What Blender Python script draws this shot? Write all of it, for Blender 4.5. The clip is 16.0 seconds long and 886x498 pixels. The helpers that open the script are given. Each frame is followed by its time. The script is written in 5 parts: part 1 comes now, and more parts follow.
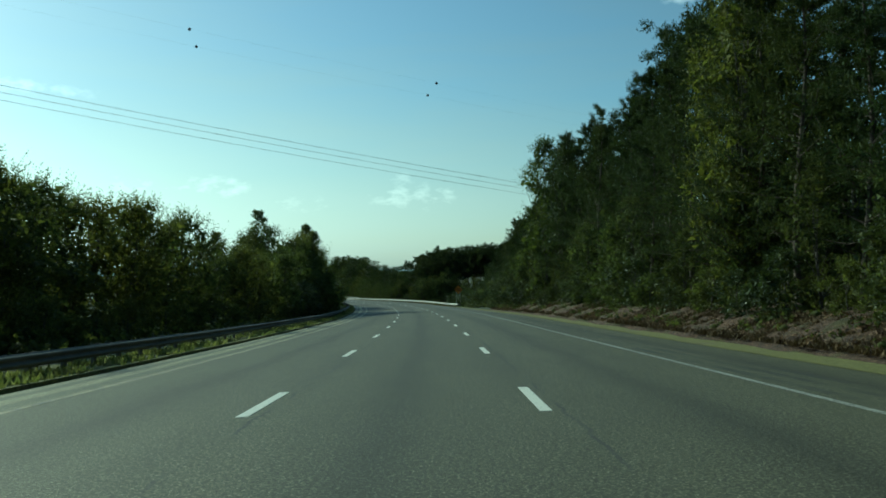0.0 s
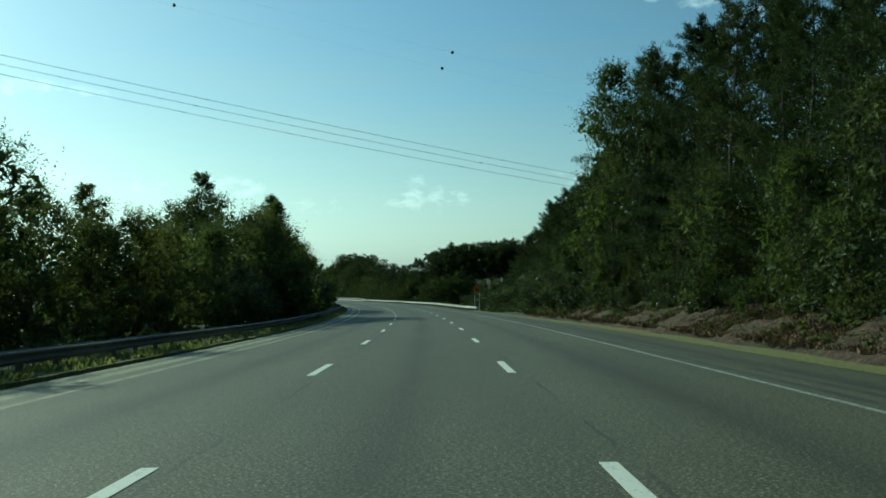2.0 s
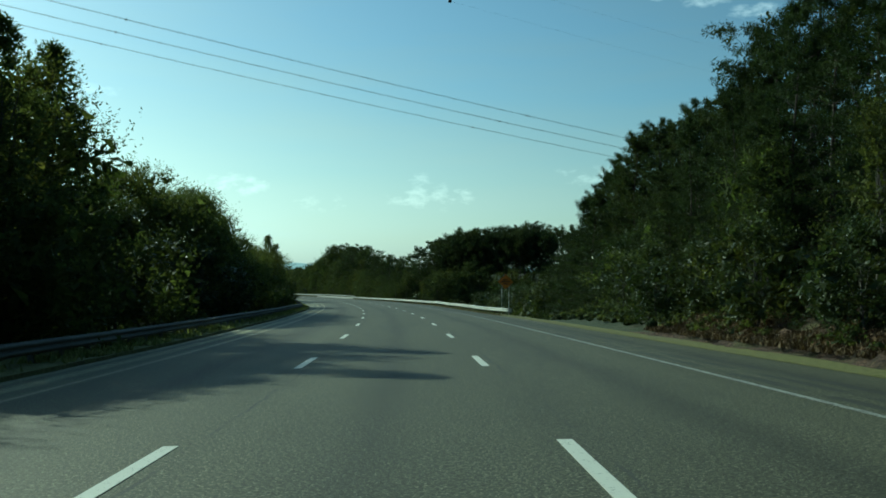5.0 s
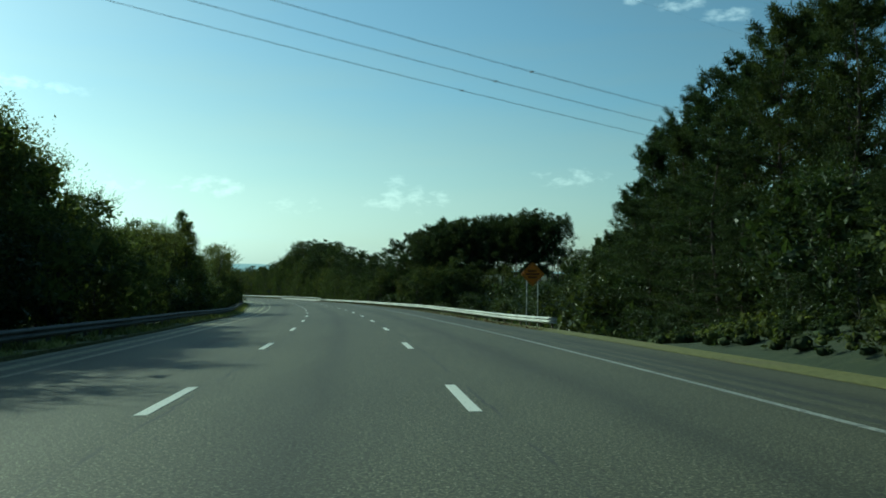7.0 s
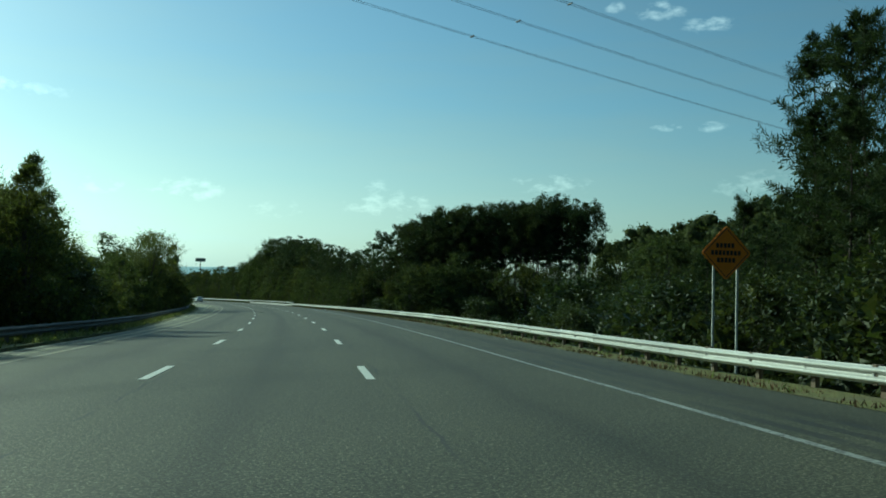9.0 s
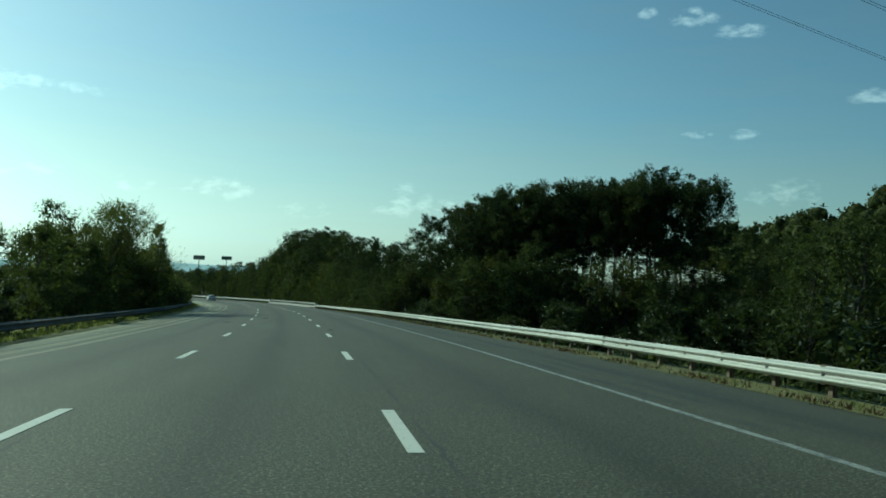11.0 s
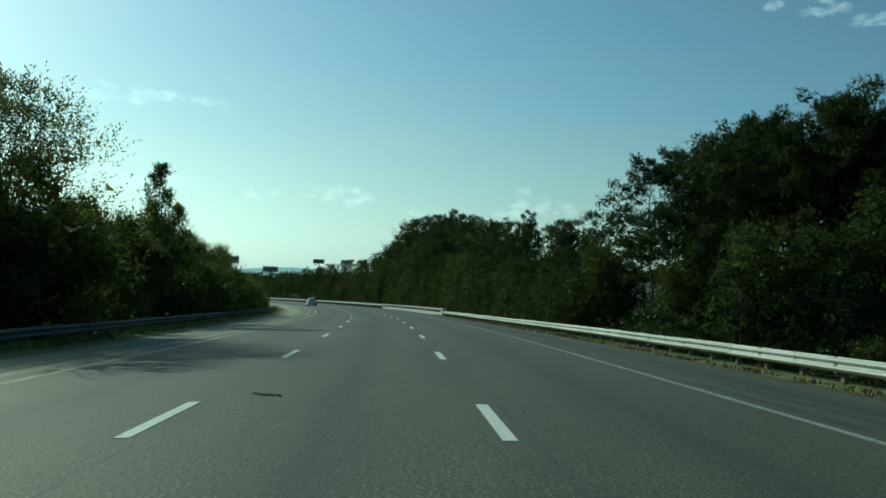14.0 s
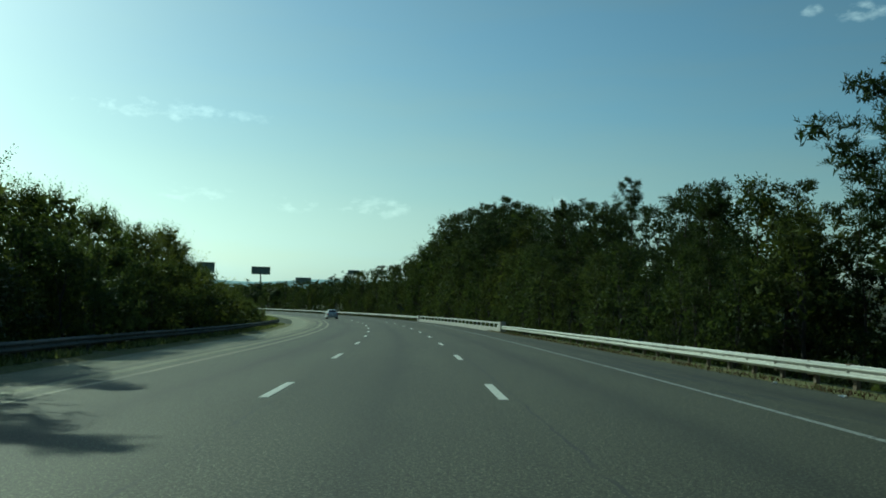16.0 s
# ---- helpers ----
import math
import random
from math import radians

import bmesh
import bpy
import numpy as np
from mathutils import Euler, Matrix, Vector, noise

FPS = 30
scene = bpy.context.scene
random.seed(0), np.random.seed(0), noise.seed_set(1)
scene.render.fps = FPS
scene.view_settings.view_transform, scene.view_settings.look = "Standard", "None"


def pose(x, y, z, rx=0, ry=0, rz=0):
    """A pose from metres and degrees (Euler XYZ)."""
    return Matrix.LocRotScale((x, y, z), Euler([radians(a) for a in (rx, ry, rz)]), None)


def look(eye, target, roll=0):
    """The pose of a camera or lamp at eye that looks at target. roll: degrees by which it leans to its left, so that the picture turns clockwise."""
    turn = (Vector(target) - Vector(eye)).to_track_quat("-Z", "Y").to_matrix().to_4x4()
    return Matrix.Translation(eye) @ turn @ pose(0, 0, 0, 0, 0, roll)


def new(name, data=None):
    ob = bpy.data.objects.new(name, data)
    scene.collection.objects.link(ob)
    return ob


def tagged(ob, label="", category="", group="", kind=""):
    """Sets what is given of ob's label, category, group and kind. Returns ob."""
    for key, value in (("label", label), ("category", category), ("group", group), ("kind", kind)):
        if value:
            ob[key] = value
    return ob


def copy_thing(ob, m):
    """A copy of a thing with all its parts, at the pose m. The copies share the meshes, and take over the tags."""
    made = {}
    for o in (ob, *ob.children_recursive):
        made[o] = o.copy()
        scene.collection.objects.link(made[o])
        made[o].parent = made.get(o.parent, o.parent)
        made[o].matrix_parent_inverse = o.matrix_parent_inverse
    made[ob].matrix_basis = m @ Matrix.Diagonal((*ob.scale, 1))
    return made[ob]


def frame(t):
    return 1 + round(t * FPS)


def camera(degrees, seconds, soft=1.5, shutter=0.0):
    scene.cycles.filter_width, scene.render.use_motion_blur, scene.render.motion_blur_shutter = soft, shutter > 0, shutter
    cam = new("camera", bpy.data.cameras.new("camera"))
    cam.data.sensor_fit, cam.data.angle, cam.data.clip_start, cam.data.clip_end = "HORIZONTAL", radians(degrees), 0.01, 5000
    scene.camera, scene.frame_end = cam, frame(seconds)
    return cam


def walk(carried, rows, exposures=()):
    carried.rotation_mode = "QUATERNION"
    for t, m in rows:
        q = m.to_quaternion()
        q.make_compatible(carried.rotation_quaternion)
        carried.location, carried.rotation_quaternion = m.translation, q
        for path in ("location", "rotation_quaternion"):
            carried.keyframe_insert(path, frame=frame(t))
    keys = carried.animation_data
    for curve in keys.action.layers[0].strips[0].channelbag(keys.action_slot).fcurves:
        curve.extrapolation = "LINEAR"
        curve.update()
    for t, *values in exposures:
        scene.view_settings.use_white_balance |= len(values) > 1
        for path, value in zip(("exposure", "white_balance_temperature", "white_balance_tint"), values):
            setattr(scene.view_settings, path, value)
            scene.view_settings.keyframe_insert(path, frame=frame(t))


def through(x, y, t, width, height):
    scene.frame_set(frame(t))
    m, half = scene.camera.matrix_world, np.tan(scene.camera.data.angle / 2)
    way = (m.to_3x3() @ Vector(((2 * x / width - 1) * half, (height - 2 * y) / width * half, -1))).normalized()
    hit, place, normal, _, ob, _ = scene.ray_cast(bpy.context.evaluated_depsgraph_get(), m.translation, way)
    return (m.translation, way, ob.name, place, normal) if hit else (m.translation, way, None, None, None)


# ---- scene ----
cam = camera(52.53, 16.0, soft=1.75)
# seconds, x, y, z, pitch, roll, yaw (metres, degrees)
ROWS = [
    (0.0, -0.019, -0.094, 1.307, 1.346, -0.008, -0.200),
    (0.5, 0.014, 7.647, 0.996, 1.406, -0.039, 0.099),
    (1.0, 0.005, 15.401, 0.707, 1.454, -0.159, 0.398),
    (1.5, -0.105, 23.152, 0.432, 1.462, -0.271, 0.454),
    (2.0, -0.227, 30.923, 0.152, 1.518, -0.585, 0.649),
    (2.5, -0.333, 38.760, -0.105, 1.549, -0.868, 0.830),
    (3.0, -0.517, 46.633, -0.358, 1.604, -1.090, 0.800),
    (3.5, -0.676, 54.510, -0.635, 1.690, -0.803, 0.834),
    (4.0, -0.888, 62.441, -0.876, 1.569, -0.876, 0.920),
    (6.5, -2.400, 102.457, -2.118, 1.358, -0.855, 0.092),
    (7.0, -2.841, 110.361, -2.368, 1.569, -0.871, -0.682),
    (7.5, -3.328, 118.259, -2.571, 1.714, -0.703, -1.215),
    (8.0, -3.850, 126.154, -2.782, 1.745, -0.784, -1.478),
    (10.5, -7.786, 165.444, -3.878, 2.187, -2.550, -1.700),
    (11.0, -8.781, 173.331, -4.087, 2.096, -2.415, -0.242),
    (11.5, -9.818, 181.230, -4.289, 1.959, -2.259, 1.459),
    (12.0, -10.968, 189.124, -4.527, 1.962, -2.072, 2.989),
    (12.5, -12.183, 197.038, -4.738, 1.970, -2.015, 4.246),
    (13.0, -13.481, 204.962, -4.936, 1.983, -2.111, 5.208),
    (13.5, -14.815, 212.858, -5.147, 1.990, -2.048, 6.250),
    (14.0, -16.229, 220.668, -5.337, 2.049, -2.086, 7.334),
    (14.5, -17.651, 228.373, -5.552, 2.069, -1.901, 8.414),
    (15.0, -19.037, 236.079, -5.754, 2.253, -1.716, 9.152),
    (15.5, -20.523, 243.789, -5.950, 2.481, -1.497, 9.505),
    (16.0, -22.055, 251.506, -6.143, 2.694, -1.675, 9.659),
]
KELVIN, TINT = 5400, -32
STOPS = [(0.0, -0.05), (8.0, -0.05), (11.0, -0.2), (13.2, -0.36), (14.2, -0.3), (15.0, -0.26), (16.0, -0.46)]
walk(cam, [(t, pose(x, y, z, 90 + pitch, roll, yaw)) for t, x, y, z, pitch, roll, yaw in ROWS],
     [(t, e, KELVIN, TINT) for t, e in STOPS])

# ---- sun and sky ----
SUN_AZ, SUN_EL = 51.5, 28.5          # degrees to the left of +y, degrees up
SUN_STRENGTH, SKY_STRENGTH = 3.6, 0.11
sun_way = Vector((-math.sin(radians(SUN_AZ)) * math.cos(radians(SUN_EL)), math.cos(radians(SUN_AZ)) * math.cos(radians(SUN_EL)), math.sin(radians(SUN_EL))))
sun = new("sun", bpy.data.lights.new("sun", "SUN"))
sun.data.energy, sun.data.angle, sun.data.color = SUN_STRENGTH, radians(0.6), (1.0, 0.9, 0.74)
sun.matrix_world = look(tuple(sun_way * 300), (0, 0, 0))

world = bpy.data.worlds.new("sky")
scene.world = world
world.use_nodes = True
WN, WL = world.node_tree.nodes, world.node_tree.links


def wmath(op, a, b=None, clamp=False):
    n = WN.new("ShaderNodeMath")
    n.operation, n.use_clamp = op, clamp
    for i, v in enumerate((a, b)):
        if v is None:
            continue
        if isinstance(v, (int, float)):
            n.inputs[i].default_value = v
        else:
            WL.new(v, n.inputs[i])
    return n.outputs[0]


def wdot(v, w):
    n = WN.new("ShaderNodeVectorMath")
    n.operation = "DOT_PRODUCT"
    WL.new(v, n.inputs[0])
    n.inputs[1].default_value = w
    return n.outputs["Value"]


sky = WN.new("ShaderNodeTexSky")
sky.sky_type, sky.sun_disc = "NISHITA", False
sky.sun_elevation, sky.sun_rotation = radians(SUN_EL), radians(-SUN_AZ)
sky.air_density, sky.dust_density, sky.ozone_density = 1.0, 0.9, 2.0
way = WN.new("ShaderNodeTexCoord").outputs["Generated"]
# small fair-weather clouds: azimuth to the left, elevation, half width, half height, in degrees, and density
CLOUDS = [(13.9, 5.2, 3.6, 0.8, 0.68), (1.4, 4.7, 3.8, 1.0, 0.76), (2.6, 5.8, 1.0, 0.8, 0.64), (-8.5, 6.2, 3.0, 0.9, 0.76), (-21.0, 6.1, 2.9, 1.1, 0.64),
          (-12.5, 16.9, 0.8, 0.5, 0.9), (-15.3, 16.6, 1.7, 0.7, 1.0), (-18.2, 15.7, 1.9, 0.6, 1.0), (-15.8, 9.7, 1.2, 0.35, 0.9), (-18.4, 9.7, 1.1, 0.42, 0.9),
          (-26.0, 11.7, 2.3, 0.6, 0.9), (19.3, 5.3, 1.9, 0.7, 0.6), (25.5, 5.5, 2.8, 0.8, 0.6), (8.6, 4.1, 2.8, 0.7, 0.56), (27.0, 10.5, 7.0, 0.8, 0.7),
          (-4.3, 4.4, 2.4, 0.5, 0.4)]
puff = WN.new("ShaderNodeTexNoise")
puff.inputs["Scale"].default_value, puff.inputs["Detail"].default_value, puff.inputs["Roughness"].default_value = 44.0, 7.0, 0.6
stretch = WN.new("ShaderNodeVectorMath")
stretch.operation = "MULTIPLY"
stretch.inputs[1].default_value = (1.0, 1.0, 2.0)
WL.new(way, stretch.inputs[0])
WL.new(stretch.outputs[0], puff.inputs["Vector"])
cover = None
for az, el, w, h, dens in CLOUDS:
    a, e = radians(az), radians(el)
    right, up = Vector((math.cos(a), math.sin(a), 0)), Vector((math.sin(a) * math.sin(e), -math.cos(a) * math.sin(e), math.cos(e)))
    mid = Vector((-math.sin(a) * math.cos(e), math.cos(a) * math.cos(e), math.sin(e)))
    du = wmath("DIVIDE", wmath("SUBTRACT", wdot(way, right), mid.dot(right)), math.sin(radians(w)))
    dv = wmath("DIVIDE", wmath("SUBTRACT", wdot(way, up), mid.dot(up)), math.sin(radians(h)))
    r2 = wmath("ADD", wmath("MULTIPLY", du, du), wmath("MULTIPLY", dv, dv))
    front = wmath("GREATER_THAN", wdot(way, mid), 0.5)
    body = wmath("MULTIPLY", wmath("MULTIPLY", wmath("SUBTRACT", 1.25, r2, True), front), dens)
    cover = body if cover is None else wmath("MAXIMUM", cover, body)
cloud = wmath("MULTIPLY", wmath("SUBTRACT", wmath("ADD", wmath("MULTIPLY", puff.outputs["Fac"], 5.6), wmath("MULTIPLY", cover, 1.6)), 3.72), 0.8, True)
cloud = wmath("MULTIPLY", cloud, wmath("MULTIPLY", cover, 0.8, True), True)
grey = WN.new("ShaderNodeRGBToBW")
WL.new(sky.outputs[0], grey.inputs[0])
pale = WN.new("ShaderNodeMix")
pale.data_type, pale.blend_type = "RGBA", "MULTIPLY"
pale.inputs["Factor"].default_value = 1.0
WL.new(grey.outputs[0], pale.inputs["A"])
pale.inputs["B"].default_value = (1.0, 1.08, 1.06, 1)
hazy = WN.new("ShaderNodeMix")
hazy.data_type = "RGBA"
sunward = wdot(way, (-math.sin(radians(SUN_AZ)), math.cos(radians(SUN_AZ)), 0))
low_haze = wmath("MULTIPLY", wmath("SUBTRACT", 1.0, wmath("DIVIDE", wdot(way, (0, 0, 1)), 0.26), True), 0.8)
veil = WN.new("ShaderNodeTexNoise")      # thin high streaks
veil.inputs["Scale"].default_value, veil.inputs["Detail"].default_value, veil.inputs["Roughness"].default_value = 4.0, 5.0, 0.55
drawn = WN.new("ShaderNodeVectorMath")
drawn.operation = "MULTIPLY"
drawn.inputs[1].default_value = (0.7, 1.0, 4.5)
WL.new(way, drawn.inputs[0])
WL.new(drawn.outputs[0], veil.inputs["Vector"])
thin = wmath("MULTIPLY", wmath("SUBTRACT", veil.outputs["Fac"], 0.5), 0.8)
haze_part = wmath("MULTIPLY", low_haze, wmath("ADD", wmath("MULTIPLY", sunward, 0.9), 0.3, True))
WL.new(wmath("ADD", haze_part, thin, True), hazy.inputs["Factor"])
WL.new(sky.outputs[0], hazy.inputs["A"])
WL.new(pale.outputs["Result"], hazy.inputs["B"])
white_cloud = WN.new("ShaderNodeMix")
white_cloud.data_type = "RGBA"
bright = WN.new("ShaderNodeMix")      # clouds take their light from the sky round them
bright.data_type, bright.blend_type = "RGBA", "ADD"
bright.inputs["Factor"].default_value = 1.0
WL.new(hazy.outputs["Result"], bright.inputs["A"])
bright.inputs["B"].default_value = (4.2, 3.9, 3.7, 1)
WL.new(cloud, white_cloud.inputs["Factor"])
WL.new(hazy.outputs["Result"], white_cloud.inputs["A"])
WL.new(bright.outputs["Result"], white_cloud.inputs["B"])
WL.new(white_cloud.outputs["Result"], WN["Background"].inputs[0])
glow = wmath("ADD", wmath("MULTIPLY", sunward, 0.28), 0.76)      # forward scattering round the sun
WL.new(wmath("MULTIPLY", glow, SKY_STRENGTH), WN["Background"].inputs[1])

# ---- materials ----


class Mat:
    """A node material with a few shorthands."""

    def __init__(self, name, roughness=0.8, metallic=0.0, specular=0.5):
        self.m = bpy.data.materials.new(name)
        self.m.use_nodes = True
        self.n, self.l = self.m.node_tree.nodes, self.m.node_tree.links
        self.b = self.n["Principled BSDF"]
        self.b.inputs["Roughness"].default_value, self.b.inputs["Metallic"].default_value = roughness, metallic
        self.b.inputs["Specular IOR Level"].default_value = specular
        self.coord = self.n.new("ShaderNodeTexCoord")

    def put(self, value, socket):
        if isinstance(value, bpy.types.NodeSocket):
            self.l.new(value, socket)
        elif isinstance(value, tuple):
            socket.default_value = (*value, 1) if len(value) == 3 else value
        else:
            socket.default_value = value

    def math(self, op, a, b=0.0, clamp=False):
        n = self.n.new("ShaderNodeMath")
        n.operation, n.use_clamp = op, clamp
        self.put(a, n.inputs[0]), self.put(b, n.inputs[1])
        return n.outputs[0]

    def noise(self, scale, detail=4.0, rough=0.6, vector=None, squash=None):
        n = self.n.new("ShaderNodeTexNoise")
        n.inputs["Scale"].default_value, n.inputs["Detail"].default_value, n.inputs["Roughness"].default_value = scale, detail, rough
        v = vector or self.coord.outputs["Object"]
        if squash:
            k = self.n.new("ShaderNodeMapping")
            k.inputs["Scale"].default_value = squash
            self.l.new(v, k.inputs["Vector"])
            v = k.outputs[0]
        self.l.new(v, n.inputs["Vector"])
        return n.outputs["Fac"]

    def ramp(self, fac, *stops):
        n = self.n.new("ShaderNodeValToRGB")
        e = n.color_ramp.elements
        while len(e) < len(stops):
            e.new(0.5)
        for k, (p, c) in zip(e, stops):
            k.position, k.color = p, (*c, 1) if isinstance(c, tuple) else (c, c, c, 1)
        self.l.new(fac, n.inputs[0])
        return n.outputs[0]

    def mix(self, fac, a, b, blend="MIX"):
        n = self.n.new("ShaderNodeMix")
        n.data_type, n.blend_type = "RGBA", blend
        self.put(fac, n.inputs["Factor"]), self.put(a, n.inputs["A"]), self.put(b, n.inputs["B"])
        return n.outputs["Result"]

    def colour(self, c):
        self.put(c, self.b.inputs["Base Color"])
        return self

    def rough(self, r):
        self.put(r, self.b.inputs["Roughness"])
        return self

    def bump(self, height, strength=0.3, distance=0.02):
        n = self.n.new("ShaderNodeBump")
        n.inputs["Strength"].default_value, n.inputs["Distance"].default_value = strength, distance
        self.l.new(height, n.inputs["Height"])
        self.l.new(n.outputs[0], self.b.inputs["Normal"])
        return self

    def island(self):
        return self.n.new("ShaderNodeNewGeometry").outputs["Random Per Island"]

    def each(self):
        return self.n.new("ShaderNodeObjectInfo").outputs["Random"]


def asphalt_material():
    k = Mat("asphalt", 0.72)
    uv = k.coord.outputs["UV"]
    sep = k.n.new("ShaderNodeSeparateXYZ")
    k.l.new(uv, sep.inputs[0])
    u = sep.outputs[0]
    grit = k.noise(56.0, 3, 0.7, uv)
    patch = k.noise(0.6, 4, 0.55, uv, (1.0, 0.12, 1))
    drift = k.noise(0.25, 2, 0.5, uv, (0.1, 1.0, 1))
    speck = k.noise(24.0, 3, 0.75, uv)
    base = k.ramp(k.math("ADD", k.math("MULTIPLY", grit, 0.5), k.math("MULTIPLY", speck, 0.5)), (0.4, (0.018, 0.018, 0.0102)), (0.52, (0.0605, 0.0595, 0.033)), (0.61, (0.21, 0.2, 0.122)))
    stone = k.ramp(k.noise(34.0, 2, 0.5, uv), (0.6, 0.0), (0.67, 0.9))
    base = k.mix(stone, base, (0.31, 0.3, 0.2))
    # oil-darkened middle of each lane, polished wheel paths beside it
    wander = k.math("MULTIPLY", k.math("SUBTRACT", drift, 0.5), 0.5)
    lane = k.math("FRACT", k.math("DIVIDE", k.math("ADD", k.math("ADD", u, wander), 12.81), 3.66))
    oil = k.ramp(lane, (0.0, 0.98), (0.18, 1.08), (0.36, 0.95), (0.5, 0.6), (0.64, 0.93), (0.82, 1.06), (1.0, 0.98))
    c = k.mix(1.0, base, oil, "MULTIPLY")
    c = k.mix(1.0, c, k.ramp(patch, (0.3, 0.82), (0.7, 1.16)), "MULTIPLY")
    # the paving turns darker farther down
    far_paving = k.math("ADD", k.math("DIVIDE", k.math("ADD", sep.outputs[1], k.math("MULTIPLY", patch, 8.0)), 600.0), 0.0)
    c = k.mix(1.0, c, k.ramp(far_paving, (0.255, 1.0), (0.262, 0.86)), "MULTIPLY")
    # sun-bleached median shoulder with grey dirt streaks
    across = k.math("ADD", k.math("DIVIDE", k.math("ADD", u, k.math("MULTIPLY", wander, 0.4)), 10.0), 1.0)
    bleach = k.math("MULTIPLY", k.ramp(across, (0.277, 0.95), (0.298, 0.9), (0.312, 0.34), (0.33, 0.34), (0.345, 0.85), (0.37, 0.8), (0.385, 0.31), (0.41, 0.31), (0.425, 0.55), (0.46, 0.27)), 3.7)
    c = k.mix(1.0, c, bleach, "MULTIPLY")
    # sealed joints next to the lane lines, wandering and broken
    for at_u in (-1.62, 2.05, 5.95, 6.55, 7.15):
        off = k.math("ABSOLUTE", k.math("SUBTRACT", k.math("ADD", u, k.math("MULTIPLY", k.math("SUBTRACT", k.noise(0.9, 3, 0.6, uv, (0.0, 1.0, 1)), 0.5), 0.22)), at_u))
        wide = 0.022 if at_u < 5 else 0.13
        line = k.math("MULTIPLY", k.math("LESS_THAN", off, wide), k.ramp(k.noise(0.35, 3, 0.6, uv, (0.3, 1.0, 1)), (0.42, 0.0), (0.55, 0.8 if wide < 0.1 else 0.75)))
        c = k.mix(line, c, (0.03, 0.032, 0.03))
    k.colour(c).rough(k.ramp(grit, (0.3, 0.62), (0.7, 0.86)))
    k.bump(grit, 0.55, 0.012)
    return k.m


def paint_material(name, colour, worn):
    k = Mat(name, 0.6)
    chips = k.noise(22.0, 5, 0.7)
    streak = k.noise(3.0, 3, 0.6)
    c = k.mix(k.ramp(k.math("ADD", k.math("MULTIPLY", chips, 0.7), k.math("MULTIPLY", streak, 0.3)), (worn, 0.0), (worn + 0.1, 1.0)), (0.09, 0.092, 0.085), colour)
    k.colour(c).bump(chips, 0.3, 0.004)
    return k.m


def leaf_material(name, dark, mid, light, rough=0.42, through=0.35, fine=6.0, squash=(1, 1, 1), gloss=0.14):
    """Foliage: each leaf, and each leaf-sized cell of a dense mass, has its own tone and tilt."""
    k = Mat(name, rough, 0.0, gloss)
    place = k.n.new("ShaderNodeMapping")
    place.inputs["Scale"].default_value = squash
    k.l.new(k.coord.outputs["Object"], place.inputs["Vector"])
    cell = k.n.new("ShaderNodeTexVoronoi")
    cell.inputs["Scale"].default_value, cell.inputs["Randomness"].default_value = fine, 1.0
    k.l.new(place.outputs[0], cell.inputs["Vector"])
    tone = k.n.new("ShaderNodeSeparateColor")
    k.l.new(cell.outputs["Color"], tone.inputs[0])
    c = k.ramp(k.math("ADD", k.math("MULTIPLY", k.island(), 0.45), k.math("MULTIPLY", tone.outputs[0], 0.55)), (0.1, dark), (0.5, mid), (0.9, light))
    c = k.mix(1.0, c, k.ramp(k.noise(0.9, 2, 0.5), (0.35, 0.68), (0.65, 1.34)), "MULTIPLY")
    tree = k.ramp(k.each(), (0.0, (0.8, 0.86, 0.75)), (0.5, (1.0, 1.0, 1.0)), (1.0, (1.2, 1.08, 0.85)))
    c = k.mix(1.0, c, tree, "MULTIPLY")
    k.colour(c)
    tilt = k.n.new("ShaderNodeVectorMath")
    tilt.operation = "MULTIPLY_ADD"
    k.l.new(cell.outputs["Color"], tilt.inputs[0])
    tilt.inputs[1].default_value, tilt.inputs[2].default_value = (1.2, 1.2, 1.2), (-0.6, -0.6, -0.6)
    turned = k.n.new("ShaderNodeVectorMath")
    turned.operation = "ADD"
    k.l.new(k.n.new("ShaderNodeNewGeometry").outputs["Normal"], turned.inputs[0])
    k.l.new(tilt.outputs[0], turned.inputs[1])
    unit = k.n.new("ShaderNodeVectorMath")
    unit.operation = "NORMALIZE"
    k.l.new(turned.outputs[0], unit.inputs[0])
    k.l.new(unit.outputs[0], k.b.inputs["Normal"])
    out = k.n["Material Output"]
    tr, mx = k.n.new("ShaderNodeBsdfTranslucent"), k.n.new("ShaderNodeMixShader")
    mx.inputs[0].default_value = through
    k.l.new(k.mix(1.0, c, (1.1, 1.18, 0.65), "MULTIPLY"), tr.inputs[0])
    k.l.new(k.b.outputs[0], mx.inputs[1]), k.l.new(tr.outputs[0], mx.inputs[2])
    k.l.new(mx.outputs[0], out.inputs[0])
    return k.m


def bark_material(name, a, b):
    k = Mat(name, 0.9)
    n = k.noise(5.0, 5, 0.7, squash=(3, 3, 0.6))
    k.colour(k.ramp(n, (0.3, a), (0.7, b))).bump(n, 0.6, 0.03)
    return k.m


def ground_material():
    k = Mat("ground", 0.95)
    big, small = k.noise(0.09, 5, 0.6), k.noise(2.5, 6, 0.7)
    green = k.ramp(small, (0.25, (0.014, 0.022, 0.008)), (0.55, (0.032, 0.044, 0.015)), (0.8, (0.07, 0.07, 0.03)))
    litter = k.ramp(small, (0.25, (0.035, 0.024, 0.015)), (0.55, (0.11, 0.07, 0.04)), (0.8, (0.24, 0.17, 0.1)))
    k.colour(k.mix(k.ramp(big, (0.5, 0.0), (0.68, 0.8)), green, litter)).bump(small, 0.8, 0.08)
    return k.m


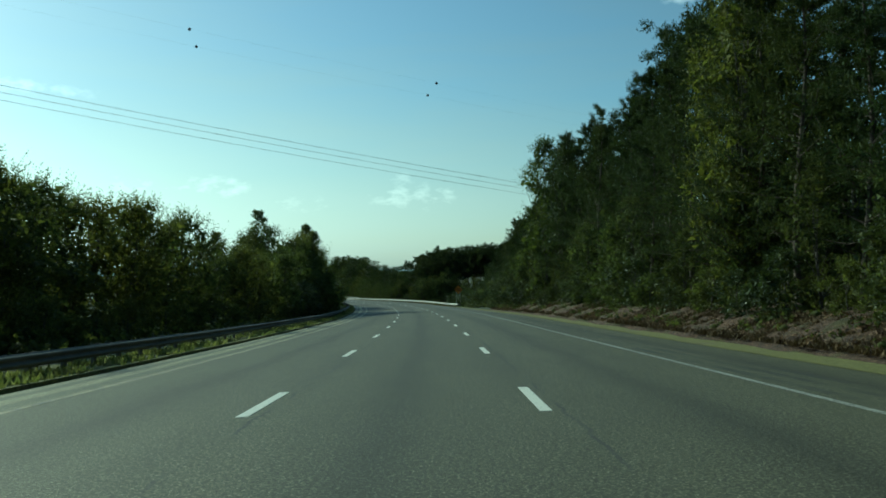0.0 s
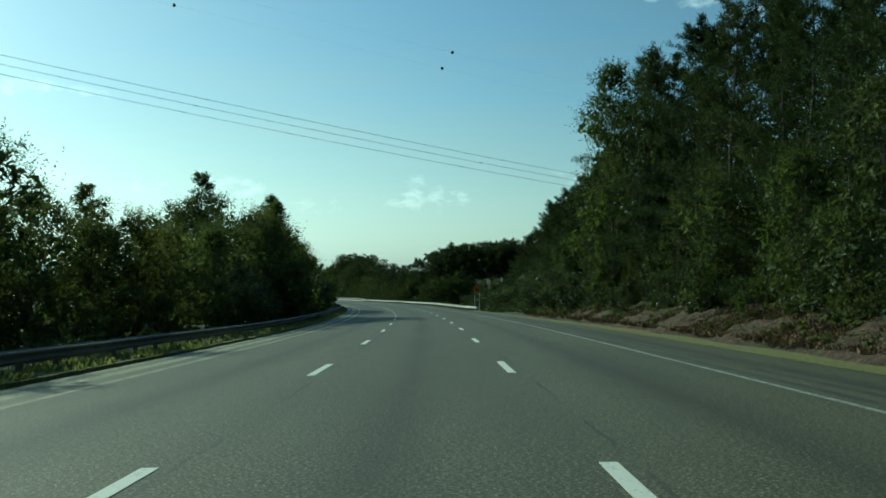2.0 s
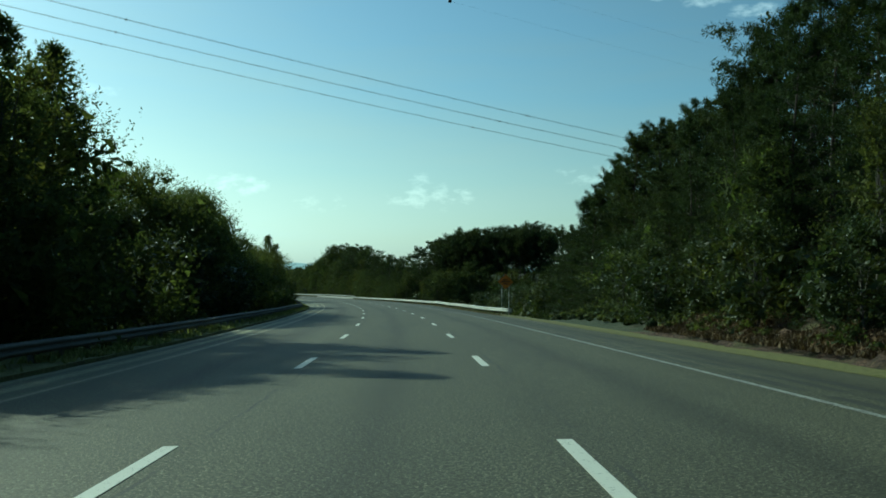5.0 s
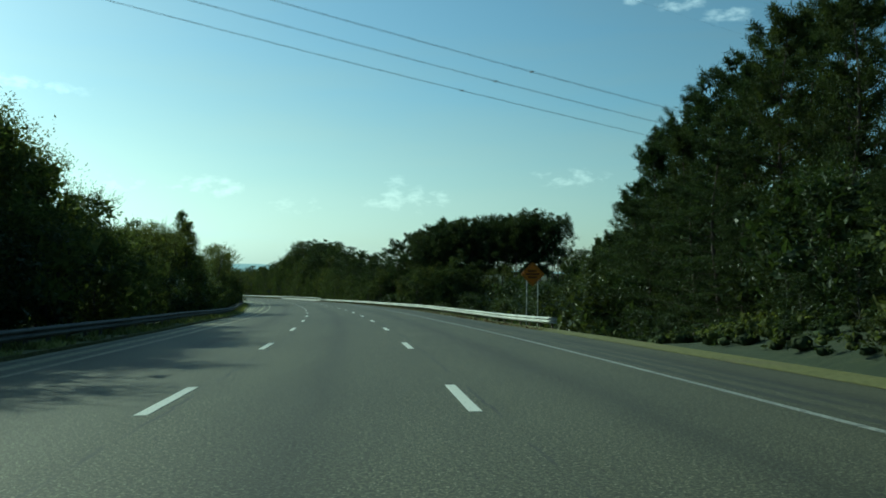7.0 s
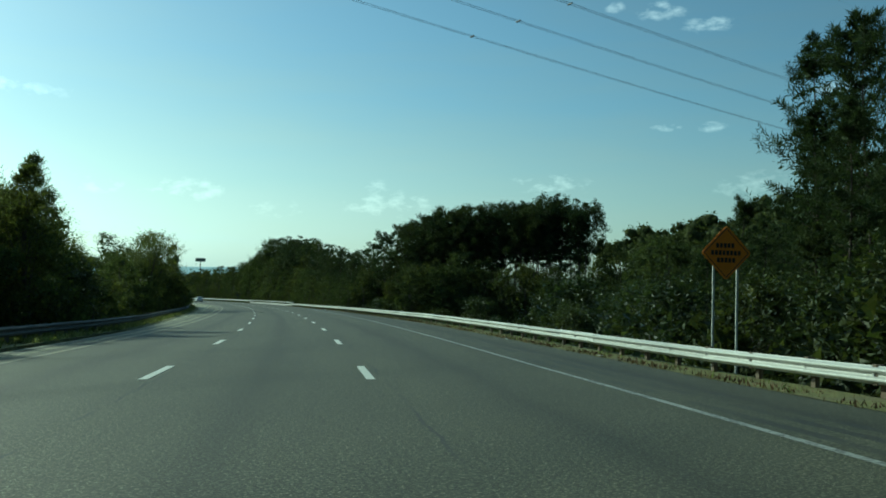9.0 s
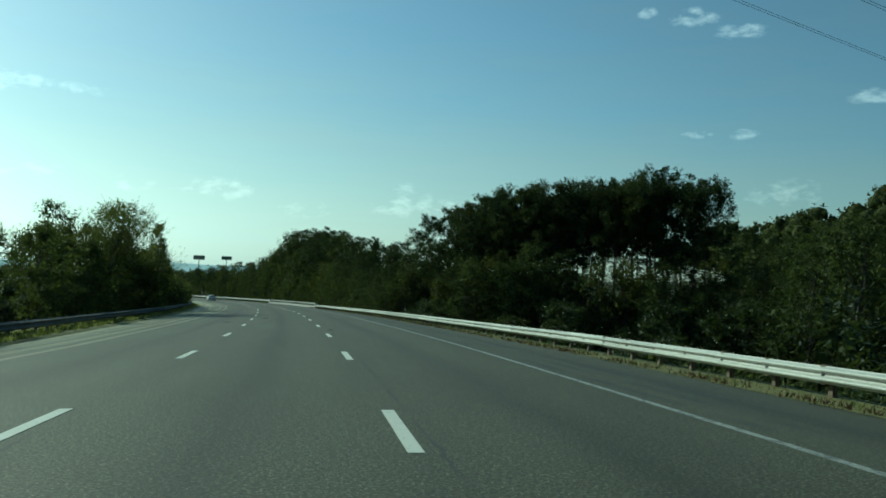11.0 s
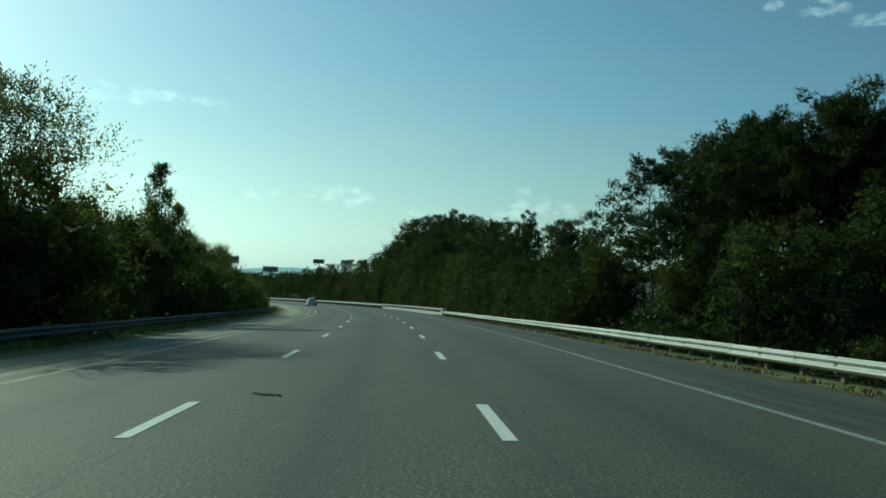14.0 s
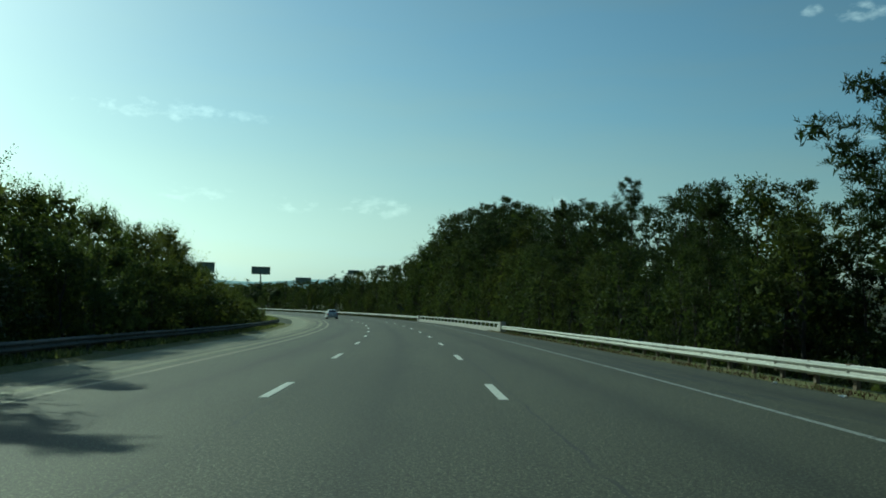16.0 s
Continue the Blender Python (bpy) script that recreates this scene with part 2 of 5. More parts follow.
def steel_material(name, a, b, rough, metal):
    k = Mat(name, rough, metal)
    n, spot = k.noise(1.6, 5, 0.65), k.noise(18.0, 4, 0.6)
    c = k.ramp(n, (0.3, a), (0.7, b))
    c = k.mix(k.ramp(spot, (0.62, 0.0), (0.72, 0.45)), c, (0.2, 0.15, 0.1))
    c = k.mix(1.0, c, k.ramp(k.each(), (0.0, 0.85), (1.0, 1.08)), "MULTIPLY")
    k.colour(c).rough(k.ramp(n, (0.3, rough - 0.08), (0.7, rough + 0.12))).bump(n, 0.15, 0.01)
    return k.m


def plain_material(name, colour, rough=0.6, metal=0.0, vary=0.12, scale=6.0):
    k = Mat(name, rough, metal)
    n = k.noise(scale, 4, 0.6)
    k.colour(k.mix(1.0, colour, k.ramp(n, (0.3, 1 - vary), (0.7, 1 + vary)), "MULTIPLY")).bump(n, 0.1, 0.005)
    return k.m


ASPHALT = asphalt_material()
WHITE_PAINT = paint_material("white_paint", (0.68, 0.68, 0.6), 0.34)
EDGE_PAINT = paint_material("worn_white_paint", (0.36, 0.37, 0.33), 0.43)
YELLOW_PAINT = paint_material("worn_yellow_paint", (0.42, 0.36, 0.2), 0.45)
GROUND = ground_material()


def verge_material():
    k = Mat("verge", 0.95)
    n, big = k.noise(7.0, 5, 0.7), k.noise(0.5, 4, 0.6)
    green = k.ramp(n, (0.3, (0.075, 0.078, 0.022)), (0.55, (0.165, 0.16, 0.045)), (0.75, (0.29, 0.25, 0.11)))
    dry = k.ramp(n, (0.3, (0.06, 0.05, 0.03)), (0.7, (0.2, 0.165, 0.1)))
    k.colour(k.mix(k.ramp(big, (0.55, 0.0), (0.68, 0.7)), green, dry)).bump(n, 0.8, 0.05)
    return k.m


VERGE = verge_material()


def bank_material():
    k = Mat("bank_straw", 0.95)
    n, big = k.noise(9.0, 6, 0.75, squash=(1, 1, 0.6)), k.noise(0.8, 4, 0.6)
    straw = k.ramp(n, (0.3, (0.022, 0.013, 0.009)), (0.5, (0.095, 0.052, 0.032)), (0.7, (0.3, 0.19, 0.115)))
    green = k.ramp(n, (0.3, (0.03, 0.035, 0.012)), (0.7, (0.14, 0.13, 0.045)))
    soil = k.ramp(k.noise(2.2, 4, 0.6), (0.35, 0.45), (0.6, 1.15))
    c = k.mix(k.ramp(big, (0.5, 0.0), (0.62, 0.8)), straw, green)
    k.colour(k.mix(1.0, c, soil, "MULTIPLY")).bump(n, 1.0, 0.14)
    return k.m


BANK = bank_material()
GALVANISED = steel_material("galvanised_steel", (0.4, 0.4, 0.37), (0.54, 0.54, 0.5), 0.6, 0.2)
# darker than the galvanised: the median rail's shade is put into this colour
DARK_STEEL = steel_material("dark_steel", (0.12, 0.118, 0.108), (0.2, 0.195, 0.18), 0.88, 0.05)
POST_WOOD = bark_material("post_wood", (0.1, 0.075, 0.05), (0.22, 0.17, 0.12))
CONCRETE = plain_material("concrete", (0.42, 0.4, 0.36), 0.9, 0, 0.2, 3.0)
BARK_PINE = bark_material("pine_bark", (0.032, 0.024, 0.019), (0.1, 0.07, 0.053))
BARK_GREY = bark_material("grey_bark", (0.035, 0.03, 0.025), (0.1, 0.088, 0.073))
BARK_PALE = bark_material("pale_bark", (0.26, 0.24, 0.2), (0.42, 0.38, 0.32))
LEAF_BROAD = leaf_material("broad_leaf", (0.06, 0.0752, 0.0311), (0.0923, 0.109, 0.0412), (0.138, 0.146, 0.0578), 0.55, 0.45, 9.0, gloss=0.07)
LEAF_SUNNY = leaf_material("sunlit_leaf", (0.056, 0.072, 0.0238), (0.0963, 0.11, 0.0367), (0.157, 0.158, 0.054), 0.5, 0.42, 9.0, gloss=0.1)
LEAF_GLOSS = leaf_material("glossy_leaf", (0.032, 0.0462, 0.0202), (0.053, 0.0682, 0.0285), (0.0936, 0.105, 0.044), 0.42, 0.3, 9.0, gloss=0.16)
LEAF_PINE = leaf_material("pine_needle", (0.0314, 0.0443, 0.0221), (0.0484, 0.0637, 0.0303), (0.0725, 0.0853, 0.0385), 0.6, 0.28, 11.0, (1, 1, 0.4), gloss=0.05)
LEAF_YELLOW = leaf_material("yellowing_leaf", (0.0692, 0.0824, 0.0323), (0.104, 0.115, 0.0445), (0.156, 0.154, 0.0634), 0.6, 0.5, 9.0, gloss=0.06)
LEAF_FAR = leaf_material("far_leaf", (0.0515, 0.0655, 0.0298), (0.0773, 0.0931, 0.0397), (0.111, 0.12, 0.0497), 0.7, 0.32, 4.0, gloss=0.04)
LEAF_DRY = leaf_material("dry_brush", (0.05, 0.03, 0.019), (0.13, 0.083, 0.052), (0.27, 0.19, 0.125), 0.8, 0.1)
GRASS = leaf_material("verge_grass", (0.12, 0.14, 0.055), (0.21, 0.225, 0.1), (0.35, 0.34, 0.19), 0.7, 0.4)
ORANGE = plain_material("orange_sign_face", (0.75, 0.24, 0.02), 0.45, 0, 0.08)
BLACK_LETTER = plain_material("black_lettering", (0.02, 0.02, 0.02), 0.5)
WIRE = plain_material("wire", (0.16, 0.16, 0.17), 0.5, 0.3)
BALL = plain_material("marker_ball", (0.03, 0.03, 0.035), 0.6)
# lightened so that the board colour holds the haze of the distance
BOARD_BACK = plain_material("board_back", (0.22, 0.25, 0.21), 0.8, 0, 0.25, 0.4)
BLUE_SIGN = plain_material("blue_sign", (0.008, 0.016, 0.07), 0.6, 0, 0.1)
CAR_PAINT = plain_material("silver_car_paint", (0.6, 0.61, 0.6), 0.25, 0.3, 0.03)
CAR_WHITE = plain_material("white_car_paint", (0.78, 0.78, 0.76), 0.3, 0.0, 0.03)
CAR_GLASS = plain_material("car_glass", (0.012, 0.015, 0.016), 0.08, 0.0, 0.05)
RUBBER = plain_material("rubber", (0.02, 0.02, 0.02), 0.9)
RED_LAMP = plain_material("red_lamp", (0.35, 0.01, 0.01), 0.25)
LITTER_WHITE = plain_material("litter_white", (0.7, 0.7, 0.68), 0.7)


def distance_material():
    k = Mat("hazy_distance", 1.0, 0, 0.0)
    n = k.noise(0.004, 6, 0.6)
    # the haze is put into these pale tones, which glow by emission
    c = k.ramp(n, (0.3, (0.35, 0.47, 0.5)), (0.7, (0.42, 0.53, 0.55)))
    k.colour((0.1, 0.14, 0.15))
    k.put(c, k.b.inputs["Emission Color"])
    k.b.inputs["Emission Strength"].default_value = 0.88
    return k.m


DISTANCE = distance_material()

# ---- the line of the road ----
KNOT_Y = [-40, 0, 60, 120, 180, 240, 300, 360, 420, 480, 560, 900]
KNOT_K = [-0.0003, -0.00049, -0.000508, -0.001127, -0.000984, -0.000523, -0.001083, -0.002024, -0.002328, -0.00234, -0.00234, -0.0]
RY = np.arange(-60.0, 901.0, 1.0)
curve = np.interp(RY, KNOT_Y, KNOT_K)
RD = np.concatenate([[0], np.cumsum((curve[1:] + curve[:-1]) / 2)])
RD = RD - RD[60] + 0.003507
RX = np.concatenate([[0], np.cumsum((RD[1:] + RD[:-1]) / 2)])
RX = RX - RX[60] - 0.5792
GRADE_Y = [-40, 0, 40, 80, 120, 160, 200, 240, 280, 330]
GRADE = [-0.03984, -0.03868, -0.03327, -0.03172, -0.02671, -0.02808, -0.02679, -0.02513, -0.02784, -0.0245]
slope = np.where(RY > 330, -0.0235, np.interp(RY, GRADE_Y, GRADE))
RZ = np.concatenate([[0], np.cumsum((slope[1:] + slope[:-1]) / 2)])
RZ = RZ - RZ[60] + -0.0165
RB = np.interp(RY, [0, 40, 80, 120, 160, 200, 240, 280, 320], [0.0199, 0.0224, 0.0308, 0.0141, 0.0073, 0.0243, 0.0195, 0.0143, 0.0146])
RS = np.concatenate([[0], np.cumsum(np.sqrt(1 + ((RD[1:] + RD[:-1]) / 2) ** 2 + np.diff(RZ) ** 2))])
RS = RS - RS[60]
ROAD_U = [-60, -8.9, -7.2, -5.49, -1.83, 5.49, 8.9, 10.0, 60]
ROAD_H = [-0.2, -0.2, -0.15, -0.1, 0.0, 0.0, -0.2, -0.24, -0.24]


def at(s, u, h=0.0):
    """A point of the place: s along the road (its y at the middle lane), u to the right of the middle lane, h over the paved surface."""
    d = np.interp(s, RY, RD)
    n = math.hypot(1, d)
    return Vector((float(np.interp(s, RY, RX)) + u / n, s - u * float(d) / n,
                   float(np.interp(s, RY, RZ)) + u * float(np.interp(s, RY, RB)) + float(np.interp(u, ROAD_U, ROAD_H)) + h))


def median_shift(s):
    """How far the median's edge, rail and growth stand farther out as the inner shoulder widens."""
    return np.interp(s, [185, 222, 245, 268, 290, 345], [0.0, -1.15, -1.35, -1.8, -2.5, -2.7])


def turn(s):
    """The road's heading at s, in degrees to the left of +y."""
    return -math.degrees(math.atan(float(np.interp(s, RY, RD))))


def stand(s, u, h=0.0, extra=0.0):
    """A pose on the road's surface, y along the road, leaning with its slope and bank."""
    p, f = at(s, u, h), at(s + 1, u, h) - at(s - 1, u, h)
    f.normalize()
    r = (at(s, u + 0.3, h) - at(s, u - 0.3, h)).normalized()
    up = r.cross(f).normalized()
    r = f.cross(up)
    m = Matrix(((r.x, f.x, up.x, p.x), (r.y, f.y, up.y, p.y), (r.z, f.z, up.z, p.z), (0, 0, 0, 1)))
    return m @ Matrix.Rotation(radians(extra), 4, "Z")


# ---- mesh helpers ----


class Build:
    """Vertices and faces of one mesh."""

    def __init__(self):
        self.v, self.f = [], []

    def box(self, x0, x1, y0, y1, z0, z1):
        i = len(self.v)
        self.v += [(x, y, z) for z in (z0, z1) for y in (y0, y1) for x in (x0, x1)]
        self.f += [tuple(i + k for k in q) for q in ((0, 2, 3, 1), (4, 5, 7, 6), (0, 1, 5, 4), (2, 6, 7, 3), (0, 4, 6, 2), (1, 3, 7, 5))]
        return self

    def tube(self, points, radii, sides=6, closed=True):
        i = len(self.v)
        points = [Vector(p) for p in points]
        for k, (p, r) in enumerate(zip(points, radii)):
            d = (points[min(k + 1, len(points) - 1)] - points[max(k - 1, 0)]).normalized()
            a = d.cross(Vector((0.31, 0.95, 0.07)) if abs(d.y) < 0.9 else Vector((1, 0, 0))).normalized()
            b = d.cross(a)
            for j in range(sides):
                w = 2 * math.pi * j / sides
                self.v.append(tuple(p + (a * math.cos(w) + b * math.sin(w)) * r))
        for k in range(len(points) - 1):
            for j in range(sides):
                a, b = i + k * sides + j, i + k * sides + (j + 1) % sides
                self.f.append((a, b, b + sides, a + sides))
        if closed:
            self.f.append(tuple(i + j for j in reversed(range(sides))))
            self.f.append(tuple(i + (len(points) - 1) * sides + j for j in range(sides)))
        return self

    def sweep(self, profile, poses, closed=False):
        """A profile of (x, z) carried along poses."""
        i, n = len(self.v), len(profile)
        for m in poses:
            self.v += [tuple(m @ Vector((x, 0, z))) for x, z in profile]
        for k in range(len(poses) - 1):
            for j in range(n if closed else n - 1):
                a, b = i + k * n + j, i + k * n + (j + 1) % n
                self.f.append((a, b, b + n, a + n))
        if closed:
            self.f.append(tuple(i + j for j in range(n)))
            self.f.append(tuple(i + (len(poses) - 1) * n + j for j in reversed(range(n))))
        return self

    def mesh(self, name, material, smooth=False):
        me = bpy.data.meshes.new(name)
        me.from_pydata(self.v, [], self.f)
        if smooth:
            me.polygons.foreach_set("use_smooth", [True] * len(me.polygons))
        if material:
            me.materials.append(material)
        me.update()
        return me


def part(name, data, parent, label="", m=None):
    """One mesh as a part of a thing."""
    ob = new(name, data)
    ob.parent = parent
    if m is not None:
        ob.matrix_basis = m
    if label:
        ob["label"] = label
    return ob


def bevelled(me, width, segments=2):
    bm = bmesh.new()
    bm.from_mesh(me)
    bmesh.ops.remove_doubles(bm, verts=bm.verts, dist=1e-5)
    bmesh.ops.recalc_face_normals(bm, faces=bm.faces)
    bmesh.ops.bevel(bm, geom=list(bm.edges), offset=width, segments=segments, affect="EDGES", profile=0.6)
    bm.to_mesh(me)
    bm.free()
    return me


# ---- ground: one sheet to the horizon ----


def side_height(s, u):
    """The ground's height over the road's plane, by s and u (arrays)."""
    left = np.interp(-np.where(u < 0, np.minimum(u - median_shift(s), 0), u), [0, 6.8, 7.25, 8.9, 10.5, 14, 30, 60, 120, 200], [-0.45, -0.45, -0.17, -0.2, -0.3, -0.35, -0.2, -1.0, -5.0, -8.0])
    bank = np.interp(u, [0, 8.4, 8.95, 10.0, 11.0, 12.6, 16, 24, 60, 200], [-0.45, -0.45, -0.24, -0.38, -0.3, 0.2, 1.0, 2.2, 5.0, 9.0])
    drop = np.interp(u, [0, 8.4, 8.95, 10.4, 13.0, 18, 26, 55, 80, 110, 160, 230], [-0.45, -0.45, -0.24, -0.42, -1.8, -3.6, -5.0, -5.2, -1.0, 10.0, 27.0, 31.0])
    w = np.clip((s - 132) / 26, 0, 1)
    w = w * w * (3 - 2 * w)
    far = np.clip((s - 300) / 60, 0, 1)
    drop = drop * (1 - far) + far * np.interp(u, [0, 8.4, 8.95, 11, 15, 30, 80, 200], [-0.45, -0.45, -0.24, -0.6, -2.0, -1.0, 6.0, 12.0])
    return np.where(u < 0, left, bank * (1 - w) + drop * w)


def ground_height(x, y):
    """World height of the ground at arrays x, y."""
    x, y = np.atleast_1d(np.asarray(x, float)), np.atleast_1d(np.asarray(y, float))
    z = np.empty_like(x)
    rx, ry = RX[::2], RY[::2]
    for a in range(0, len(x), 4000):
        xs, ys = x[a:a + 4000], y[a:a + 4000]
        k = np.argmin((xs[:, None] - rx[None, :]) ** 2 + (ys[:, None] - ry[None, :]) ** 2, axis=1)
        s0, d = ry[k], np.interp(ry[k], RY, RD)
        n = np.hypot(1, d)
        dx, dy = xs - rx[k], ys - s0
        s, u = s0 + (dy + dx * d) / (n * n), (dx - dy * d) / n
        near = np.interp(s, RY, RZ) + np.clip(u, -60, 60) * np.interp(s, RY, RB) + side_height(s, u)
        away = np.clip((np.hypot(u, np.maximum(np.maximum(-50 - ys, ys - 700), 0)) - 160) / 260, 0, 1)
        roll = 9 * np.sin(xs / 310 + 1.3) * np.cos(ys / 260) + 5 * np.sin(xs / 140 + ys / 190)
        z[a:a + 4000] = near * (1 - away) + (-24 + roll) * away
    return z


def graded(lo, fine_lo, fine_hi, hi, step):
    a = list(np.arange(fine_lo, fine_hi + 0.01, step))
    d = step
    while a[-1] < hi:
        d *= 1.22
        a.append(a[-1] + d)
    d, b = step, []
    x = fine_lo
    while x > lo:
        d *= 1.22
        x -= d
        b.append(x)
    return np.array(b[::-1] + a)


GX, GY = graded(-4200, -90, 40, 4200, 1.5), graded(-600, -45, 400, 4600, 3.0)
gx, gy = np.meshgrid(GX, GY)
gz = ground_height(gx.ravel(), gy.ravel())
gz += 0.05 * np.sin(gx.ravel() * 2.1 + np.cos(gy.ravel() * 1.7) * 2) * np.cos(gy.ravel() * 1.3 + gx.ravel() * 0.6)
nx, ny = len(GX), len(GY)
cells = (np.arange(ny - 1)[:, None] * nx + np.arange(nx - 1)[None, :]).ravel()
me = bpy.data.meshes.new("ground")
me.from_pydata(np.stack([gx.ravel(), gy.ravel(), gz], 1).tolist(), [], np.stack([cells, cells + 1, cells + nx + 1, cells + nx], 1).tolist())
me.polygons.foreach_set("use_smooth", [True] * len(me.polygons))
me.materials.append(GROUND)
tagged(new("ground", me), "uneven wooded ground with leaf litter and grass", "ground", kind="structure")


def height_at(s, u):
    p = at(s, u)
    return float(ground_height([p.x], [p.y])[0])


# ---- road ----


def ribbon(name, us, s0, s1, step, material, lift=0.0, skirt=0.0):
    """A strip along the road with metre coordinates."""
    n = max(1, int(round((s1 - s0) / step)))
    cols = list(us)
    verts, uvs, faces = [], [], []
    for i in range(n + 1):
        s = s0 + (s1 - s0) * i / n
        arc = float(np.interp(s, RY, RS))
        if skirt:
            verts.append(tuple(at(s, cols[0] + (float(median_shift(s)) if cols[0] < -7 else 0.0), -skirt))), uvs.append((cols[0], arc))
        for u in [c + float(median_shift(s)) if c < -7 else c for c in us]:
            verts.append(tuple(at(s, u, lift))), uvs.append((u, arc))
        if skirt:
            verts.append(tuple(at(s, cols[-1], -skirt))), uvs.append((cols[-1], arc))
    m = len(cols) + (2 if skirt else 0)
    for i in range(n):
        for j in range(m - 1):
            a = i * m + j
            faces.append((a, a + 1, a + m + 1, a + m))
    data = bpy.data.meshes.new(name)
    data.from_pydata(verts, [], faces)
    layer = data.uv_layers.new(name="UVMap")
    idx = np.empty(len(data.loops), np.int32)
    data.loops.foreach_get("vertex_index", idx)
    layer.data.foreach_set("uv", np.asarray(uvs, np.float32)[idx].ravel())
    data.materials.append(material)
    data.update()
    return data


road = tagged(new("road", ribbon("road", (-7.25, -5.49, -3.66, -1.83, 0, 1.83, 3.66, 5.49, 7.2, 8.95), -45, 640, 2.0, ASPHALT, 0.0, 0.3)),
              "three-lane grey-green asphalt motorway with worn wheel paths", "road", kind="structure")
other = ribbon("road_opposite", (-47, -43, -39, -35.5), 300, 640, 4.0, ASPHALT, 0.25, 0.5)
tagged(new("road_opposite", other), "opposite carriageway of grey asphalt", "road", kind="structure")

for name, us, s0, s1, label in (("verge_sunny", (8.85, 9.4, 10.3), -45, 330, "mown grass verge beside the shoulder"),):
    tagged(new(name, ribbon(name, us, s0, s1, 2.5, VERGE, 0.012)), label, "verge", kind="structure")

tagged(new("verge_median", ribbon("verge_median", (-9.8, -9.0, -8.2, -7.5, -7.38), -45, 350, 2.5, VERGE, 0.08, 0.3)), "raised rough grass strip under the median guardrail", "verge", kind="structure")

bank = Build()
cols = [9.9, 10.2, 10.5, 10.9, 11.3, 11.8, 12.3, 12.9, 13.5, 14.3, 15.2]
rows_s = np.arange(-45, 120, 0.6)
wob = np.random.default_rng(3).normal(0, 0.08, (len(rows_s), len(cols)))
for i, s in enumerate(rows_s):
    fade = min(1.0, (120 - s) / 14)
    for j, u in enumerate(cols):
        h = float(np.interp(u, [9.9, 10.3, 11, 12.6, 15.2], [-0.3, -0.2, 0.02, 0.55, 0.95])) * fade - 0.26 * (1 - fade)
        ruffle = 0.0 if j < 2 else 0.08 * math.sin(u * 2.3 + s * 1.1) * math.cos(s * 1.9) + 0.07 * math.sin(s * 0.53 + 1.7 * math.sin(s * 0.21)) + float(wob[i, j])
        w = at(float(s), u + 0.2 * math.sin(s * 0.7), 0.0)
        bank.v.append((w.x, w.y, w.z + 0.24 + h + ruffle * fade))
for i in range(len(rows_s) - 1):
    for j in range(len(cols) - 1):
        a = i * len(cols) + j
        bank.f.append((a, a + 1, a + len(cols) + 1, a + len(cols)))
tagged(new("bank", bank.mesh("bank", BANK, True)), "low bank covered with reddish-brown pine straw", "bank", kind="structure")

# ---- trees ----
RNG = np.random.default_rng(7)


def limb(b, rng, start, way_out, length, r0, bend=0.25, n=4, sides=5):
    """A bent, tapering limb; returns its points."""
    p, d = Vector(start), Vector(way_out).normalized()
    pts = [p.copy()]
    for i in range(n):
        d = (d + Vector(rng.normal(0, bend / n * 1.6, 3).tolist()) + Vector((0, 0, 0.08))).normalized()
        p = p + d * (length / n)
        pts.append(p.copy())
    b.tube(pts, [max(0.006, r0 * (1 - 0.85 * i / n)) for i in range(n + 1)], sides, False)
    return pts


def sprays(rng, centre, radius, squash, twigs, leaves, out=1.25, inner=0.45):
    """Leaf places along twigs that radiate from a lobe's middle; gives places and outward ways."""
    w = rng.normal(0, 1, (twigs, 3))
    w /= np.linalg.norm(w, axis=1)[:, None]
    w[:, 2] = np.where(w[:, 2] < -0.45, -w[:, 2], w[:, 2])
    length = radius * rng.uniform(0.7, out, twigs)
    k = rng.uniform(inner, 1.0, (twigs, leaves)) ** 0.8
    p = w[:, None, :] * (length[:, None] * k)[:, :, None]
    p += rng.normal(0, radius * 0.06, p.shape)
    p *= np.array([1, 1, squash])
    return (p + np.asarray(centre)).reshape(-1, 3), np.repeat(w, leaves, 0)


def leaf_arrays(P, N, size, aspect, rng, spread=0.7):
    """Three corners of one leaf at each place, facing outward."""
    n = len(P)
    d = N + rng.normal(0, spread, (n, 3))
    d /= np.linalg.norm(d, axis=1)[:, None] + 1e-9
    t = np.cross(d, rng.normal(0, 1, (n, 3)))
    t /= np.linalg.norm(t, axis=1)[:, None] + 1e-9
    b = np.cross(d, t)
    L = np.asarray(size) * rng.uniform(0.6, 1.35, n)[:, None]
    W = L * aspect
    return np.stack([P - t * L * 0.5 - b * W * 0.5, P + t * L * 0.55 + d * W * 0.2, P - t * L * 0.2 + b * W * 0.5], 1).reshape(-1, 3)


def unit(v):
    return v / (np.linalg.norm(v, axis=-1, keepdims=True) + 1e-9)


